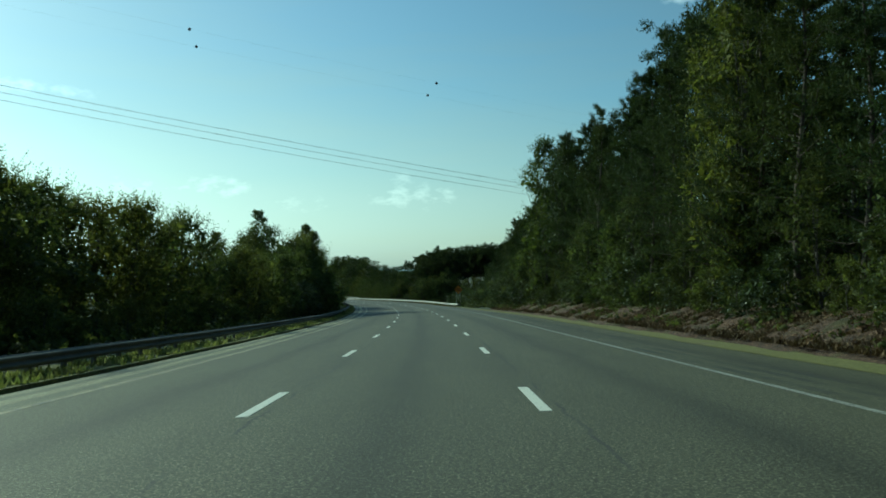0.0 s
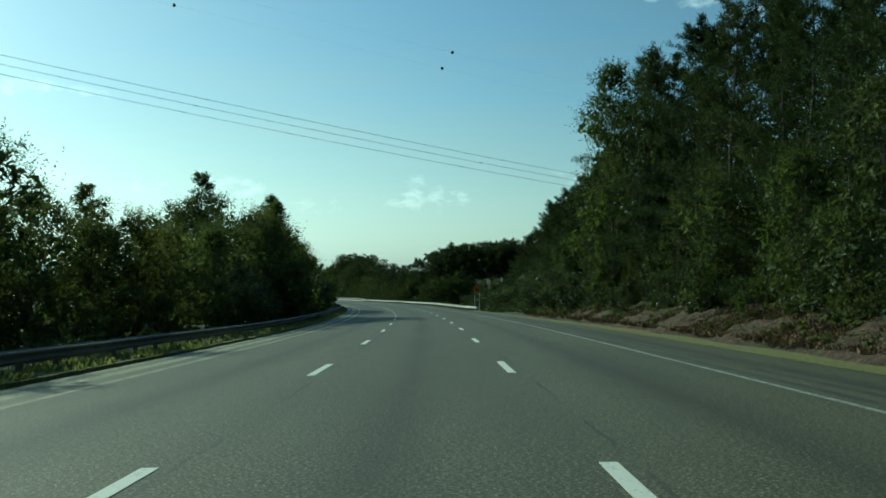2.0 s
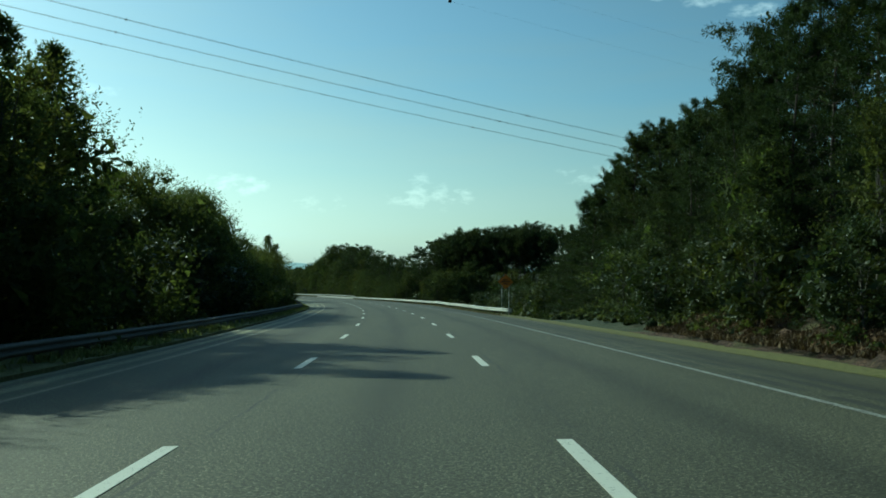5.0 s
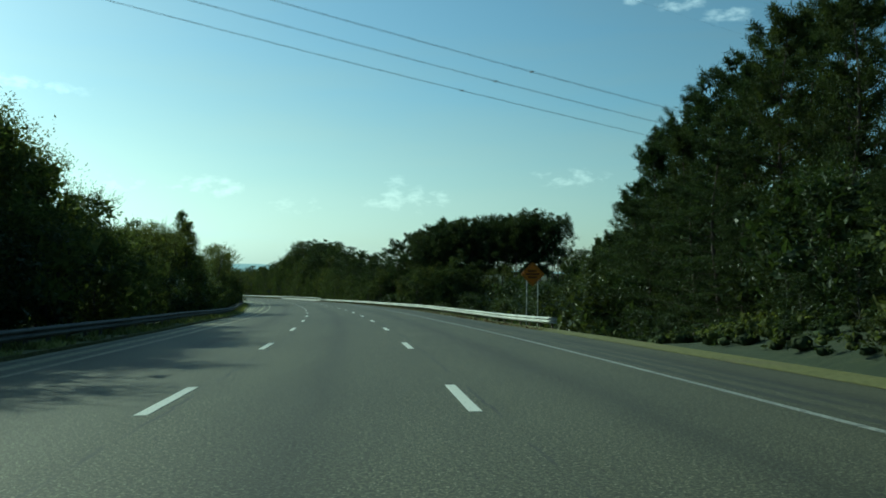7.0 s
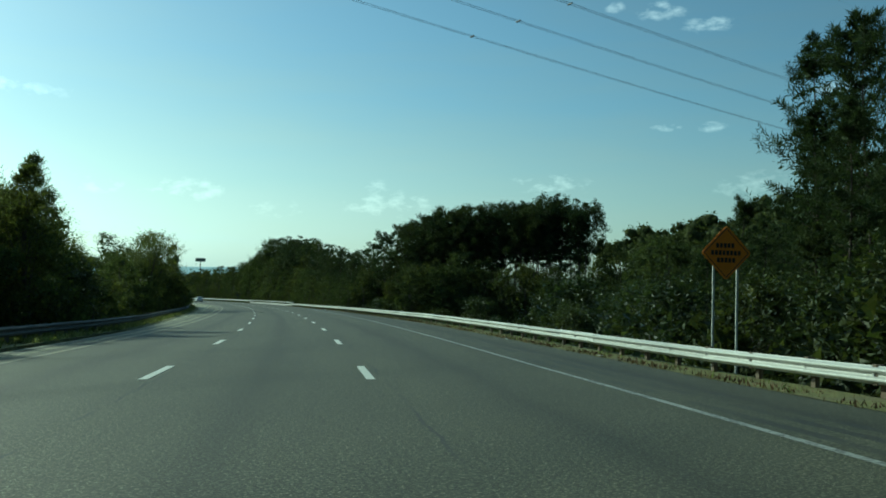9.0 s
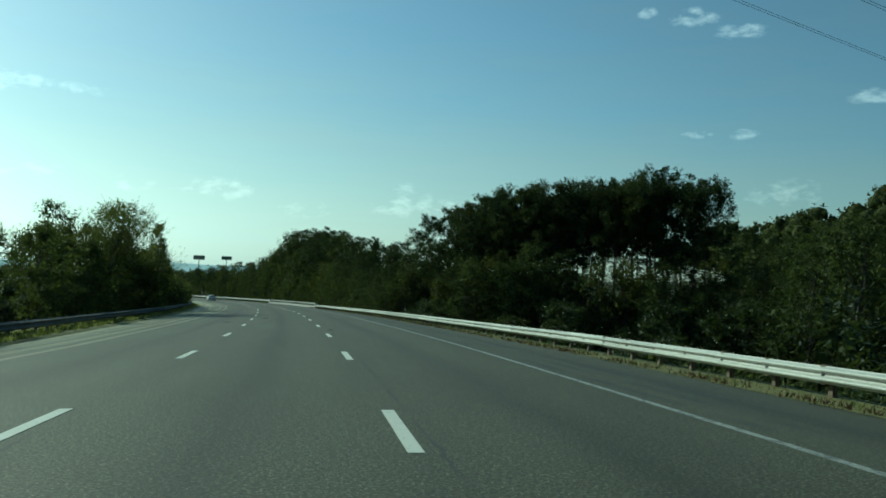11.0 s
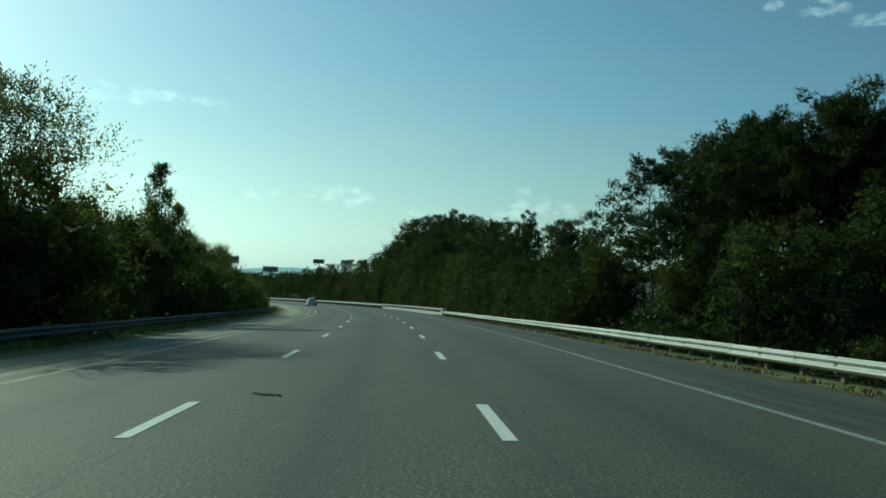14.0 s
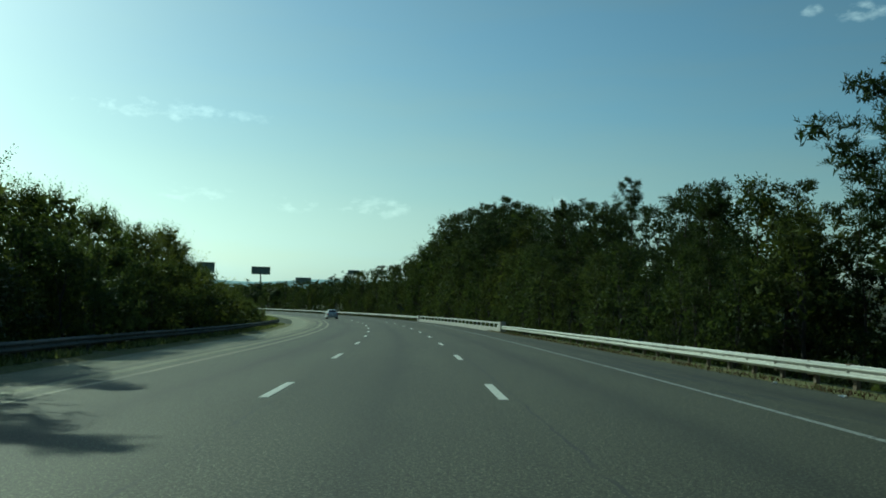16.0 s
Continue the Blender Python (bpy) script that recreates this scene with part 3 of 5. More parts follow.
def shoots(rng, centre, radius, squash, count, leaves, size, aspect, lift=0.4, reach=(0.5, 1.05), forward=0.6, loose=0.35):
    """Leafy shoots on a lobe: each starts inside it, grows outward and up, and bears leaves round its length; three corners a leaf."""
    w = unit(rng.normal(0, 1, (count, 3)))
    w[:, 2] = np.where(w[:, 2] < -0.35, -w[:, 2], w[:, 2])
    base = w * (radius * rng.uniform(0.35, 0.8, count))[:, None] * np.array([1, 1, squash])
    d = unit(w * np.array([1, 1, squash]) + np.array([0, 0, lift]) + rng.normal(0, loose, (count, 3)))
    long = radius * rng.uniform(reach[0], reach[1], count)
    k = (np.arange(leaves) + rng.uniform(0.2, 1.0, (count, leaves))) / leaves
    P = base[:, None] + d[:, None] * (long[:, None] * k)[..., None]
    P[..., 2] += 0.12 * long[:, None] * k * k * np.sign(lift)
    e1 = unit(np.cross(d, rng.normal(0, 1, (count, 3))))
    e2 = np.cross(d, e1)
    turn_a = np.arange(leaves) * 2.4 + rng.uniform(0, 6.28, (count, 1)) + rng.normal(0, 0.4, (count, leaves))
    side = e1[:, None] * np.cos(turn_a)[..., None] + e2[:, None] * np.sin(turn_a)[..., None]
    t = unit(d[:, None] * forward + side * (1 - 0.45 * k)[..., None] + rng.normal(0, 0.15, P.shape))
    b = unit(np.cross(t, rng.normal(0, 0.5, P.shape) + np.array([0, 0, 1.0])))
    L = size * rng.uniform(0.65, 1.3, (count, leaves, 1)) * (1.1 - 0.4 * k)[..., None]
    W = L * aspect
    P = P + np.asarray(centre)
    return np.stack([P - b * W * 0.5 + t * L * 0.12, P + b * W * 0.5 + t * L * 0.4, P + t * L], 2).reshape(-1, 3)


def inner_leaves(rng, centre, radius, squash, count, size, aspect=0.55):
    """Loose foliage in the shade of a lobe."""
    P = rng.normal(0, 0.3, (count, 3)) * radius * np.array([1, 1, squash]) + np.asarray(centre)
    return leaf_arrays(P, unit(rng.normal(0, 1, (count, 3))), size, aspect, rng)


def ico(level):
    """Corners and triangles of a unit icosphere."""
    bm = bmesh.new()
    bmesh.ops.create_icosphere(bm, subdivisions=level, radius=1.0)
    v, f = np.array([p.co[:] for p in bm.verts]), np.array([[p.index for p in t.verts] for t in bm.faces])
    bm.free()
    return v, f


ICO = {1: ico(1)}


def masses(rng, centres, radii, squash, level):
    """The dense inside of each lobe, a lumpy closed form; gives corners and triangles."""
    v, f = ICO[level]
    c, r = np.asarray(centres, float), np.asarray(radii, float)
    w = v[None] * rng.uniform(0.72, 1.2, (len(c), len(v), 1)) * r[:, None, None]
    w[..., 2] *= squash
    return (w + c[:, None, :]).reshape(-1, 3), (f[None] + (np.arange(len(c)) * len(v))[:, None, None]).reshape(-1, 3)


def crown_mesh(name, leaves, lobes, material):
    """Leaves of three corners, and closed lobes where they are given, in one mesh."""
    lobes = lobes or (np.zeros((0, 3)), np.zeros((0, 3), int))
    a, b = len(leaves) // 3, len(lobes[1])
    v = np.concatenate([leaves, lobes[0]])
    me = bpy.data.meshes.new(name)
    me.vertices.add(len(v)), me.loops.add(3 * a + 3 * b), me.polygons.add(a + b)
    me.vertices.foreach_set("co", v.astype(np.float32).ravel())
    me.loops.foreach_set("vertex_index", np.concatenate([np.arange(3 * a), 3 * a + lobes[1].ravel()]).astype(np.int32))
    me.polygons.foreach_set("loop_start", (np.arange(a + b) * 3).astype(np.int32))
    me.update(calc_edges=True)
    me.polygons.foreach_set("use_smooth", [False] * a + [True] * b)
    me.materials.append(material)
    return me


def tree_thing(name, trunk, crown, label, category="tree"):
    root = new(name)
    root.empty_display_size = 0.3
    part("trunk", trunk, root)
    part("crown", crown, root)
    return tagged(root, label, category, kind="thing")


def broadleaf(seed, tall, wide, low, lobes, twigs, leaves, size, material, label, pointed=False, name="broadleaf_tree", aspect=0.5, airy=0.0, lift=0.45, reach=(0.4, 0.95)):
    """A leafy tree: trunk, limbs, and overlapping lobes of leafy shoots from low (part of the height) to the top."""
    rng = np.random.default_rng(seed)
    b = Build()
    lean = rng.normal(0, 0.02, 2)
    steps = 7
    trunk = [Vector((lean[0] * tall * k / steps + 0.012 * tall * math.sin(k * 1.3 + seed), lean[1] * tall * k / steps + 0.01 * tall * math.cos(k * 1.7 + seed), tall * 0.86 * k / steps - 0.25)) for k in range(steps + 1)]
    b.tube(trunk, [0.014 * tall * (1 - 0.9 * k / steps) * (1.35 if k == 0 else 1) for k in range(steps + 1)], 8, False)
    fine = []
    for i in range(lobes):
        g = ((i + rng.random()) / lobes) ** (1.05 if pointed else 1)
        f = low + (1 - low) * g
        env = (1 - g) ** 0.75 + 0.02 if pointed else math.sin(math.pi * (0.16 + 0.8 * g)) ** 0.7
        rad = wide * ((0.085 if pointed else 0.15) + 0.22 * env) * rng.uniform(0.7, 1.35)
        a = i * 2.399 + rng.uniform(-0.9, 0.9)
        out = max(0.0, wide * env - rad * 0.8) * rng.uniform(0.55 if pointed else 0.3, 1.15)
        k = f * 0.86 * steps
        axis = trunk[min(steps, int(k))]
        c = np.array([axis.x + math.cos(a) * out, axis.y + math.sin(a) * out, min(tall * f, tall - rad * 1.15)])
        root = trunk[min(steps, max(1, int(f * 0.72 * steps)))]
        limb(b, rng, root, Vector(c.tolist()) - root, (Vector(c.tolist()) - root).length * 0.95, 0.004 * tall, 0.2, 4, 4)
        fine.append(shoots(rng, c, rad, 0.9, twigs, leaves, size, aspect, lift, (reach[0] + 0.3 * airy, reach[1] + 0.6 * airy), 0.6 + 0.5 * airy))
        if airy < 0.5 or g < 0.5:
            fine.append(inner_leaves(rng, c, rad, 0.9, 44, 0.3 * rad + 0.1))
    v = np.concatenate(fine).reshape(-1, 3, 3)
    v = v[v[:, :, 2].min(1) > 0.03].reshape(-1, 3)
    return tree_thing(name, b.mesh("trunk", BARK_GREY, True), crown_mesh("crown", v, None, material), label)


def needles(rng, start, d, long, leaves, size, aspect):
    """Needle bundles round straight twigs; three corners a bundle. start, d: (twigs, 3), long: (twigs,)."""
    n = len(start)
    k = ((np.arange(leaves) + rng.uniform(0.0, 1.0, (n, leaves))) / leaves) ** 0.8
    P = start[:, None] + d[:, None] * (long[:, None] * k)[..., None]
    e1 = unit(np.cross(d, rng.normal(0, 1, (n, 3))))
    e2 = np.cross(d, e1)
    a = np.arange(leaves) * 2.4 + rng.uniform(0, 6.28, (n, 1))
    side = e1[:, None] * np.cos(a)[..., None] + e2[:, None] * np.sin(a)[..., None]
    t = unit(d[:, None] * 0.75 + side + np.array([0, 0, 0.15]) + rng.normal(0, 0.15, P.shape))
    b = unit(np.cross(t, rng.normal(0, 0.6, P.shape) + np.array([0, 0, 1.0])))
    L = size * rng.uniform(0.7, 1.3, (n, leaves, 1))
    W = L * aspect
    return np.stack([P - b * W * 0.5, P + b * W * 0.5 + t * L * 0.3, P + t * L], 2).reshape(-1, 3)


def pine(seed, tall, wide, low, limbs, twigs, leaves, size, label, name="pine_tree", flat=0.7, aspect=0.2, dead=6, puff=1.0, fans=False):
    """A pine: straight trunk, limbs from low (part of the height) up. fans: limbs bear flat fans of twigs, else rounded clumps."""
    rng = np.random.default_rng(seed)
    b = Build()
    steps = 8
    trunk = [Vector((0.22 * math.sin(k * 0.9 + seed), 0.22 * math.cos(k * 0.8 + seed * 2), tall * 0.95 * k / steps - 0.25)) for k in range(steps + 1)]
    b.tube(trunk, [0.0095 * tall * (1 - 0.88 * k / steps) * (1.3 if k == 0 else 1) for k in range(steps + 1)], 8, False)
    for i in range(dead):      # bare stubs under the crown
        z = tall * low * rng.uniform(0.45, 1.0)
        a = rng.uniform(0, 6.28)
        limb(b, rng, trunk[min(steps, int(z / tall * steps))].lerp(Vector((0, 0, z)), 0.9), (math.cos(a), math.sin(a), 0.15), wide * rng.uniform(0.25, 0.6), 0.045, 0.4, 3, 4)
    fine = []
    heights = np.sort(rng.uniform(0, 1, limbs))
    heights[-4:] = 0.9, 0.94, 0.97, 1.0
    for i, g in enumerate(heights):
        z = tall * (low + (0.97 - low) * g)
        env = math.sin(math.pi * (0.2 + 0.68 * g)) ** 0.8 if low > 0.35 else (1 - g) ** 0.62 * 0.92 + 0.1
        L = wide * env * rng.uniform(0.35, 1.3) + 0.2
        a = i * 2.399 + rng.uniform(-0.9, 0.9)
        at_k = z / tall / 0.97 * steps
        lo = trunk[min(steps - 1, int(at_k))].lerp(trunk[min(steps, int(at_k) + 1)], at_k % 1)
        pts = limb(b, rng, (lo.x, lo.y, z), (math.cos(a), math.sin(a), rng.uniform(-0.15, 0.2) + 0.7 * g), L, 0.0024 * tall * (1.15 - g), 0.35 if fans else 0.45, 4, 4)
        if fans:
            q = np.array([tuple(p) for p in pts])
            f = np.sort(rng.uniform(0.22, 1.0, twigs))
            start = np.stack([np.interp(f * 4, np.arange(5), q[:, j]) for j in range(3)], 1)
            main = unit(q[4] - q[0])
            across = unit(np.cross(main, (0, 0, 1)))
            swing = rng.uniform(0.25, 1.1, twigs) * np.where(np.arange(twigs) % 2, 1, -1) * (1.15 - 0.7 * f)
            d = unit(main * np.cos(swing)[:, None] + across * np.sin(swing)[:, None] + np.array([0, 0, 0.12]) + rng.normal(0, 0.12, (twigs, 3)))
            long = (0.3 + 0.34 * L) * rng.uniform(0.6, 1.15, twigs) * (1.1 - 0.4 * f)
            fine.append(needles(rng, start, d, long, leaves, size, aspect))
            fine.append(inner_leaves(rng, q[1] * 0.5 + q[2] * 0.5, 0.55 * L, 0.3, 24, 0.46, 0.3))
            continue
        for k in ((4, 3, 2) if L > wide * 0.4 else (4, 3)):
            rad = (0.3 + 0.085 * wide + 0.1 * L) * rng.uniform(0.6, 1.3) * (1.0 if k == 4 else 0.9) * puff
            c = np.array(pts[k]) + rng.normal(0, 0.1 * wide, 3) * np.array([1, 1, 0.8])
            fine.append(shoots(rng, c, rad, flat, twigs, leaves, size, aspect, 0.3, (0.22, 0.55), 0.75))
            fine.append(inner_leaves(rng, c, rad, flat, 30, 0.45 * rad + 0.1, 0.3))
    return tree_thing(name, b.mesh("trunk", BARK_PINE, True), crown_mesh("crown", np.concatenate(fine), None, LEAF_PINE), label)


def plant(proto, used, s, u, top, width=1.0, spin=None, group=""):
    """A copy of a prototype whose top stands at height top over the road's plane; the first use takes the prototype itself."""
    p = at(s, u)
    g = float(ground_height([p.x], [p.y])[0])
    plane = p.z - float(np.interp(u, ROAD_U, ROAD_H))
    tall = max(0.8, plane + top - g)
    k = tall / proto["tall"]
    a = RNG.uniform(0, 2 * math.pi) if spin is None else spin
    m = Matrix.Translation((p.x, p.y, g - 0.05)) @ Matrix.Rotation(a, 4, "Z") @ Matrix.Diagonal((k * width, k * width, k, 1))
    if used.get(proto.name):
        ob = copy_thing(proto, m @ Matrix.Diagonal([1 / c for c in proto.scale] + [1]))
    else:
        ob, used[proto.name] = proto, True
        proto.matrix_basis = m
    return ob


def kindred(make, count):
    out = []
    for i in range(count):
        ob = make(i)
        crown = [c for c in ob.children if c.name.startswith("crown")][0].data
        z = np.empty(3 * len(crown.vertices), np.float32)
        crown.vertices.foreach_get("co", z)
        ob["tall"] = float(np.percentile(z[2::3], 99.7))
        out.append(ob)
    return out


used = {}
TALL_HARD = kindred(lambda i: broadleaf(11 + i, 16, 3.7, 0.05, 44, 28, 9, (0.2, 0.24)[i], (LEAF_GLOSS, LEAF_SUNNY)[i], "tall broadleaf roadside tree with dense dark green leaves" if i != 1 else "tall sweetgum with light yellow-green leaves in loose hanging clumps", lift=0.1), 2)
TALL_PINE = kindred(lambda i: pine(31 + i, 20, 4.4, 0.05 + 0.05 * i, 60 + 3 * i, 14, 12, 0.38, "tall dark green pine with long soft boughs", aspect=0.16, fans=True), 4)
BARE_PINE = kindred(lambda i: pine(51 + i, 21, 3.7, 0.58 + 0.05 * i, 25 + 2 * i, 15, 7, 0.28, "tall pine with a bare trunk and a ragged high crown", flat=0.8, dead=12, aspect=0.3, puff=0.95), 4)
STAND_PINE = kindred(lambda i: pine(131 + i, 16, 4.3, 0.32 + 0.09 * i, 27, 13, 8, 0.28, "broad pine with layered ragged boughs", flat=0.6, dead=8, aspect=0.28, puff=0.78), 3)
LEFT_TREE = kindred(lambda i: broadleaf(71 + i, 9, 3.5, 0.06, 30, 20, 9, 0.2, (LEAF_BROAD, LEAF_YELLOW, LEAF_BROAD)[i], "leafy green tree in a dense roadside row", lift=0.7, reach=(0.45, 1.1), aspect=0.45), 3)
FEATHER = kindred(lambda i: broadleaf(77 + i, 9, 3.0, 0.08, 30, 17, 13, 0.22, LEAF_YELLOW, "feathery light green tree with long airy sprays", aspect=0.3, airy=0.8, lift=0.9), 2)
LEFT_SPIRE = kindred(lambda i: broadleaf(81 + i, 11, 3.5, 0.05, 46, 18, 8, 0.2, LEAF_BROAD, "pointed young broadleaf tree behind the guardrail", True, airy=0.25, lift=0.9), 2)
SHRUB = kindred(lambda i: broadleaf(91 + i, 4, 2.3, 0.03, 11, 22, 8, 0.15, (LEAF_BROAD, LEAF_GLOSS, LEAF_YELLOW)[i], "dense green roadside shrub growing at the wood's edge", name="shrub", lift=0.6), 3)
WOOD_TREE = kindred(lambda i: broadleaf(101 + i, 14, 4.4, 0.04, 24, 15, 6, 0.34, LEAF_FAR, "broadleaf woodland tree in a dark green stand", name="woodland_tree"), 2)
WOOD_PINE = kindred(lambda i: pine(111 + i, 18, 4.2, 0.2 + 0.2 * i, 26, 9, 6, 0.4, "woodland pine in a dark green stand", name="woodland_pine", flat=0.75, aspect=0.32), 2)

LEFT_S = [-30, 28, 43, 50, 57, 66, 70, 76, 82, 91, 99, 104, 109, 113, 116, 120, 129, 133, 139, 150, 155, 163, 172, 180, 190, 196, 204, 212, 235, 240, 245, 250, 254, 257, 260, 266, 272, 276, 282, 300, 313, 326, 350]
LEFT_H = [7.0, 7.3, 7.8, 7.7, 7.4, 7.7, 6.6, 6.0, 6.8, 7.2, 8.0, 9.8, 10.8, 10.2, 7.8, 4.6, 5.2, 8.2, 9.4, 9.6, 8.0, 6.5, 6.0, 6.8, 7.0, 8.2, 7.0, 5.5, 5.4, 6.0, 7.0, 8.2, 9.2, 8.6, 5.8, 5.4, 7.0, 7.0, 6.9, 6.9, 6.3, 4.6, 2.4]


def left_top(s):
    return float(np.interp(s, LEFT_S, LEFT_H))


# median: shrubs along the rail, trees behind them; the wood keeps farther back where the walk begins


def set_back(s):
    return 6.0 * (1 - min(1.0, max(0.0, (s - 68) / 16))) + 3.5 * math.exp(-((s - 218) / 10) ** 2)


s = -26.0
while s < 350:
    k = set_back(s)
    plant(SHRUB[RNG.integers(3)], used, s, -11.5 - 0.6 * k + 0.5 * float(median_shift(s)) + RNG.uniform(-0.7, 0.6), left_top(s) * RNG.uniform(0.4, 0.66) - 0.35 * k, 1.15)
    s += RNG.uniform(2.9, 4.2)
s = -28.0
while s < 346:
    k = set_back(s)
    plant(FEATHER[RNG.integers(2)] if 243 < s < 257 else LEFT_TREE[RNG.integers(3)], used, s, -13.6 - 0.8 * k + 0.5 * float(median_shift(s)) + RNG.uniform(-1.0, 0.9), left_top(s) * RNG.uniform(0.88, 1.05) + 0.15 * k, 1.08)
    s += RNG.uniform(3.2, 4.8)
s = -28.0
while s < 335:
    k = set_back(s)
    plant((LEFT_TREE[:1] + WOOD_TREE)[RNG.integers(3)], used, s, -17.8 - k + RNG.uniform(-1.5, 1.5), left_top(s + 3) * RNG.uniform(0.9, 1.06) + 0.25 * k, 1.1)
    s += RNG.uniform(4.0, 5.6)
for i, (s, u, h, w) in enumerate([(108, -18.4, 12.4, 0.9), (104.4, -11.9, 9.6, 0.9), (77.5, -17.3, 7.8, 1.0), (113, -13.5, 11.0, 0.9), (184, -11.4, 7.4, 0.9), (190, -12.4, 8.8, 0.8),
                                  (271.5, -12.6, 9.0, 0.8), (276.5, -12.8, 7.2, 0.9)]):
    plant(LEFT_SPIRE[i % 2], used, s, u, h, 1.35 * w)
for i in range(8):      # a closed clump that shades the shoulder
    plant(LEFT_TREE[i % 3], used, 130 + 3.2 * i, -15.4 + RNG.uniform(-0.6, 0.8), RNG.uniform(8.4, 9.6), 1.1)
for s, u, h in [(253, -13.4, 9.6), (255.5, -14.4, 9.2), (248.5, -13.6, 8.2), (303, -14.4, 6.0), (183, -13.6, 7.4)]:
    plant(FEATHER[int(s) % 2], used, s, u, h, 1.5 if 245 < s < 260 else 1.2)

# wood on the bank: a tall front, a taller back
RIGHT_S, RIGHT_H = [-30, 45, 57, 67, 76, 84, 93, 97, 102, 108, 116, 124, 132], [17.5, 17.0, 16.6, 16.6, 17.4, 18.0, 18.0, 16.8, 13.4, 12.7, 11.2, 11.0, 10.0]
BACK_S, BACK_H = [-30, 62, 76, 95, 108, 116, 127, 134, 140], [25.0, 22.6, 21.4, 19.8, 17.4, 16.7, 16.5, 15.2, 14.6]
s = -22.0
while s < 130:
    top = float(np.interp(s, RIGHT_S, RIGHT_H))
    kinds = TALL_PINE + TALL_HARD[:1] if s < 58 else TALL_PINE
    plant(kinds[RNG.integers(len(kinds))], used, s, 15.4 + RNG.uniform(-0.8, 1.0), top * RNG.uniform(0.86, 1.03), 0.98)
    s += RNG.uniform(3.0, 4.4)
s = -20.0
while s < 140:
    top = float(np.interp(s, BACK_S, BACK_H))
    plant((TALL_PINE + BARE_PINE)[RNG.integers(8)], used, s, 20.4 + RNG.uniform(-1.2, 1.4), top * RNG.uniform(0.9, 1.02), 1.1)
    s += RNG.uniform(3.2, 4.6)
s = -21.0
while s < 136:
    plant(WOOD_TREE[RNG.integers(2)], used, s, 18.4 + RNG.uniform(-0.6, 0.8), float(np.interp(s, RIGHT_S, RIGHT_H)) * RNG.uniform(0.6, 0.82), 0.9)
    s += RNG.uniform(4.0, 5.5)
s = -20.0
while s < 134:
    plant((WOOD_TREE + LEFT_TREE[:1])[RNG.integers(3)], used, s, 13.9 + RNG.uniform(-0.4, 0.6) + max(0, s - 120) * 0.15, RNG.uniform(4.6, 8.0), 0.9)
    s += RNG.uniform(6.5, 9.5)
plant(TALL_HARD[1], used, 94.5, 13.8, 18.4, 0.85)
plant(TALL_HARD[0], used, 88.5, 14.6, 17.6, 0.75)
plant(TALL_HARD[1], used, 40.0, 14.4, 18.0, 0.85)
s = -22.0
while s < 150:
    plant(SHRUB[(1, 1, 1, 0)[RNG.integers(4)]], used, s, 12.9 - 0.4 * min(1.0, max(0.0, (s - 75) / 20)) + RNG.uniform(-0.6, 0.8) + max(0, s - 125) * 0.17, RNG.uniform(1.9, 4.4), 1.15)
    s += RNG.uniform(2.5, 4.0)
for s, u, h in [(123.4, 21.6, 22.3), (114, 21.5, 18.6), (130, 21.0, 17.8)]:
    plant(BARE_PINE[0], used, s, u, h, 1.0)
for s, u, h, w in [(137.5, 16.0, 5.6, 1.2), (141, 17.2, 6.4, 1.1), (112, 13.6, 5.0, 1.0)]:      # glossy-leaved bushes at the edge
    plant(SHRUB[1], used, s, u, h, w)
s = 116.0
while s < 150:
    plant(SHRUB[1], used, s, 12.6 + RNG.uniform(-0.4, 0.9), RNG.uniform(0.4, 1.0), 1.3)
    s += RNG.uniform(3.2, 5.0)
s = 112.0
while s < 172:      # young pines whose boughs sweep the ground
    plant(TALL_PINE[RNG.integers(4)], used, s, 14.6 + RNG.uniform(-0.5, 0.8) + max(0, s - 125) * 0.07, RNG.uniform(4.5, 9.0) - max(0, s - 150) * 0.12, 1.5)
    s += RNG.uniform(2.6, 3.8)
# the wood's end, set back from the road
for u0 in (20.5, 25.0, 30.0):
    s = 128.0
    while s < 190:
        e = s - (u0 - 20.5) * 2.5
        top = float(np.interp(e, [115, 128, 145, 154, 160, 164, 167, 170, 173, 176, 180], [13.2, 14.1, 14.7, 14.2, 13.2, 12.8, 12.0, 10.2, 8.4, 5.6, 4.2])) * (1 + 0.045 * (u0 - 20.5))
        plant(TALL_PINE[RNG.integers(4)], used, s + RNG.uniform(-1, 1), u0 + RNG.uniform(-0.9, 0.9), top * RNG.uniform(0.88, 1.03), 1.05)
        s += RNG.uniform(4.2, 5.6)
s = 140.0
while s < 196:
    plant(SHRUB[1], used, s, 17.0 + RNG.uniform(-1.0, 2.0), RNG.uniform(0.5, 3.5), 1.2)
    s += RNG.uniform(2.6, 3.6)

# the pine stand across the hollow, thin enough to see the sky between its trunks
STAND_U, STAND_H = [16, 18, 21, 25.5, 31, 34, 40, 43, 46, 48], [9.0, 11.2, 12.6, 14.2, 15.4, 15.2, 16.2, 15.4, 15.0, 11.5]
for i in range(50):
    f = (i + RNG.uniform(0, 0.8)) / 50
    u = 24.0 + 21.2 * f
    back = (0.0, 5.0, 10.0)[i % 3] + RNG.uniform(-2, 2)
    s = 285 - 1.1 * (u - 21) + back
    top = float(np.interp(u, STAND_U, STAND_H)) * (1 + 0.004 * back) * RNG.uniform(0.9, 1.06)
    plant((STAND_PINE + BARE_PINE)[RNG.integers(0, 4) if u < 29 else RNG.integers(3, 7)], used, s, u, top, 0.95 if u > 27 else 0.85)
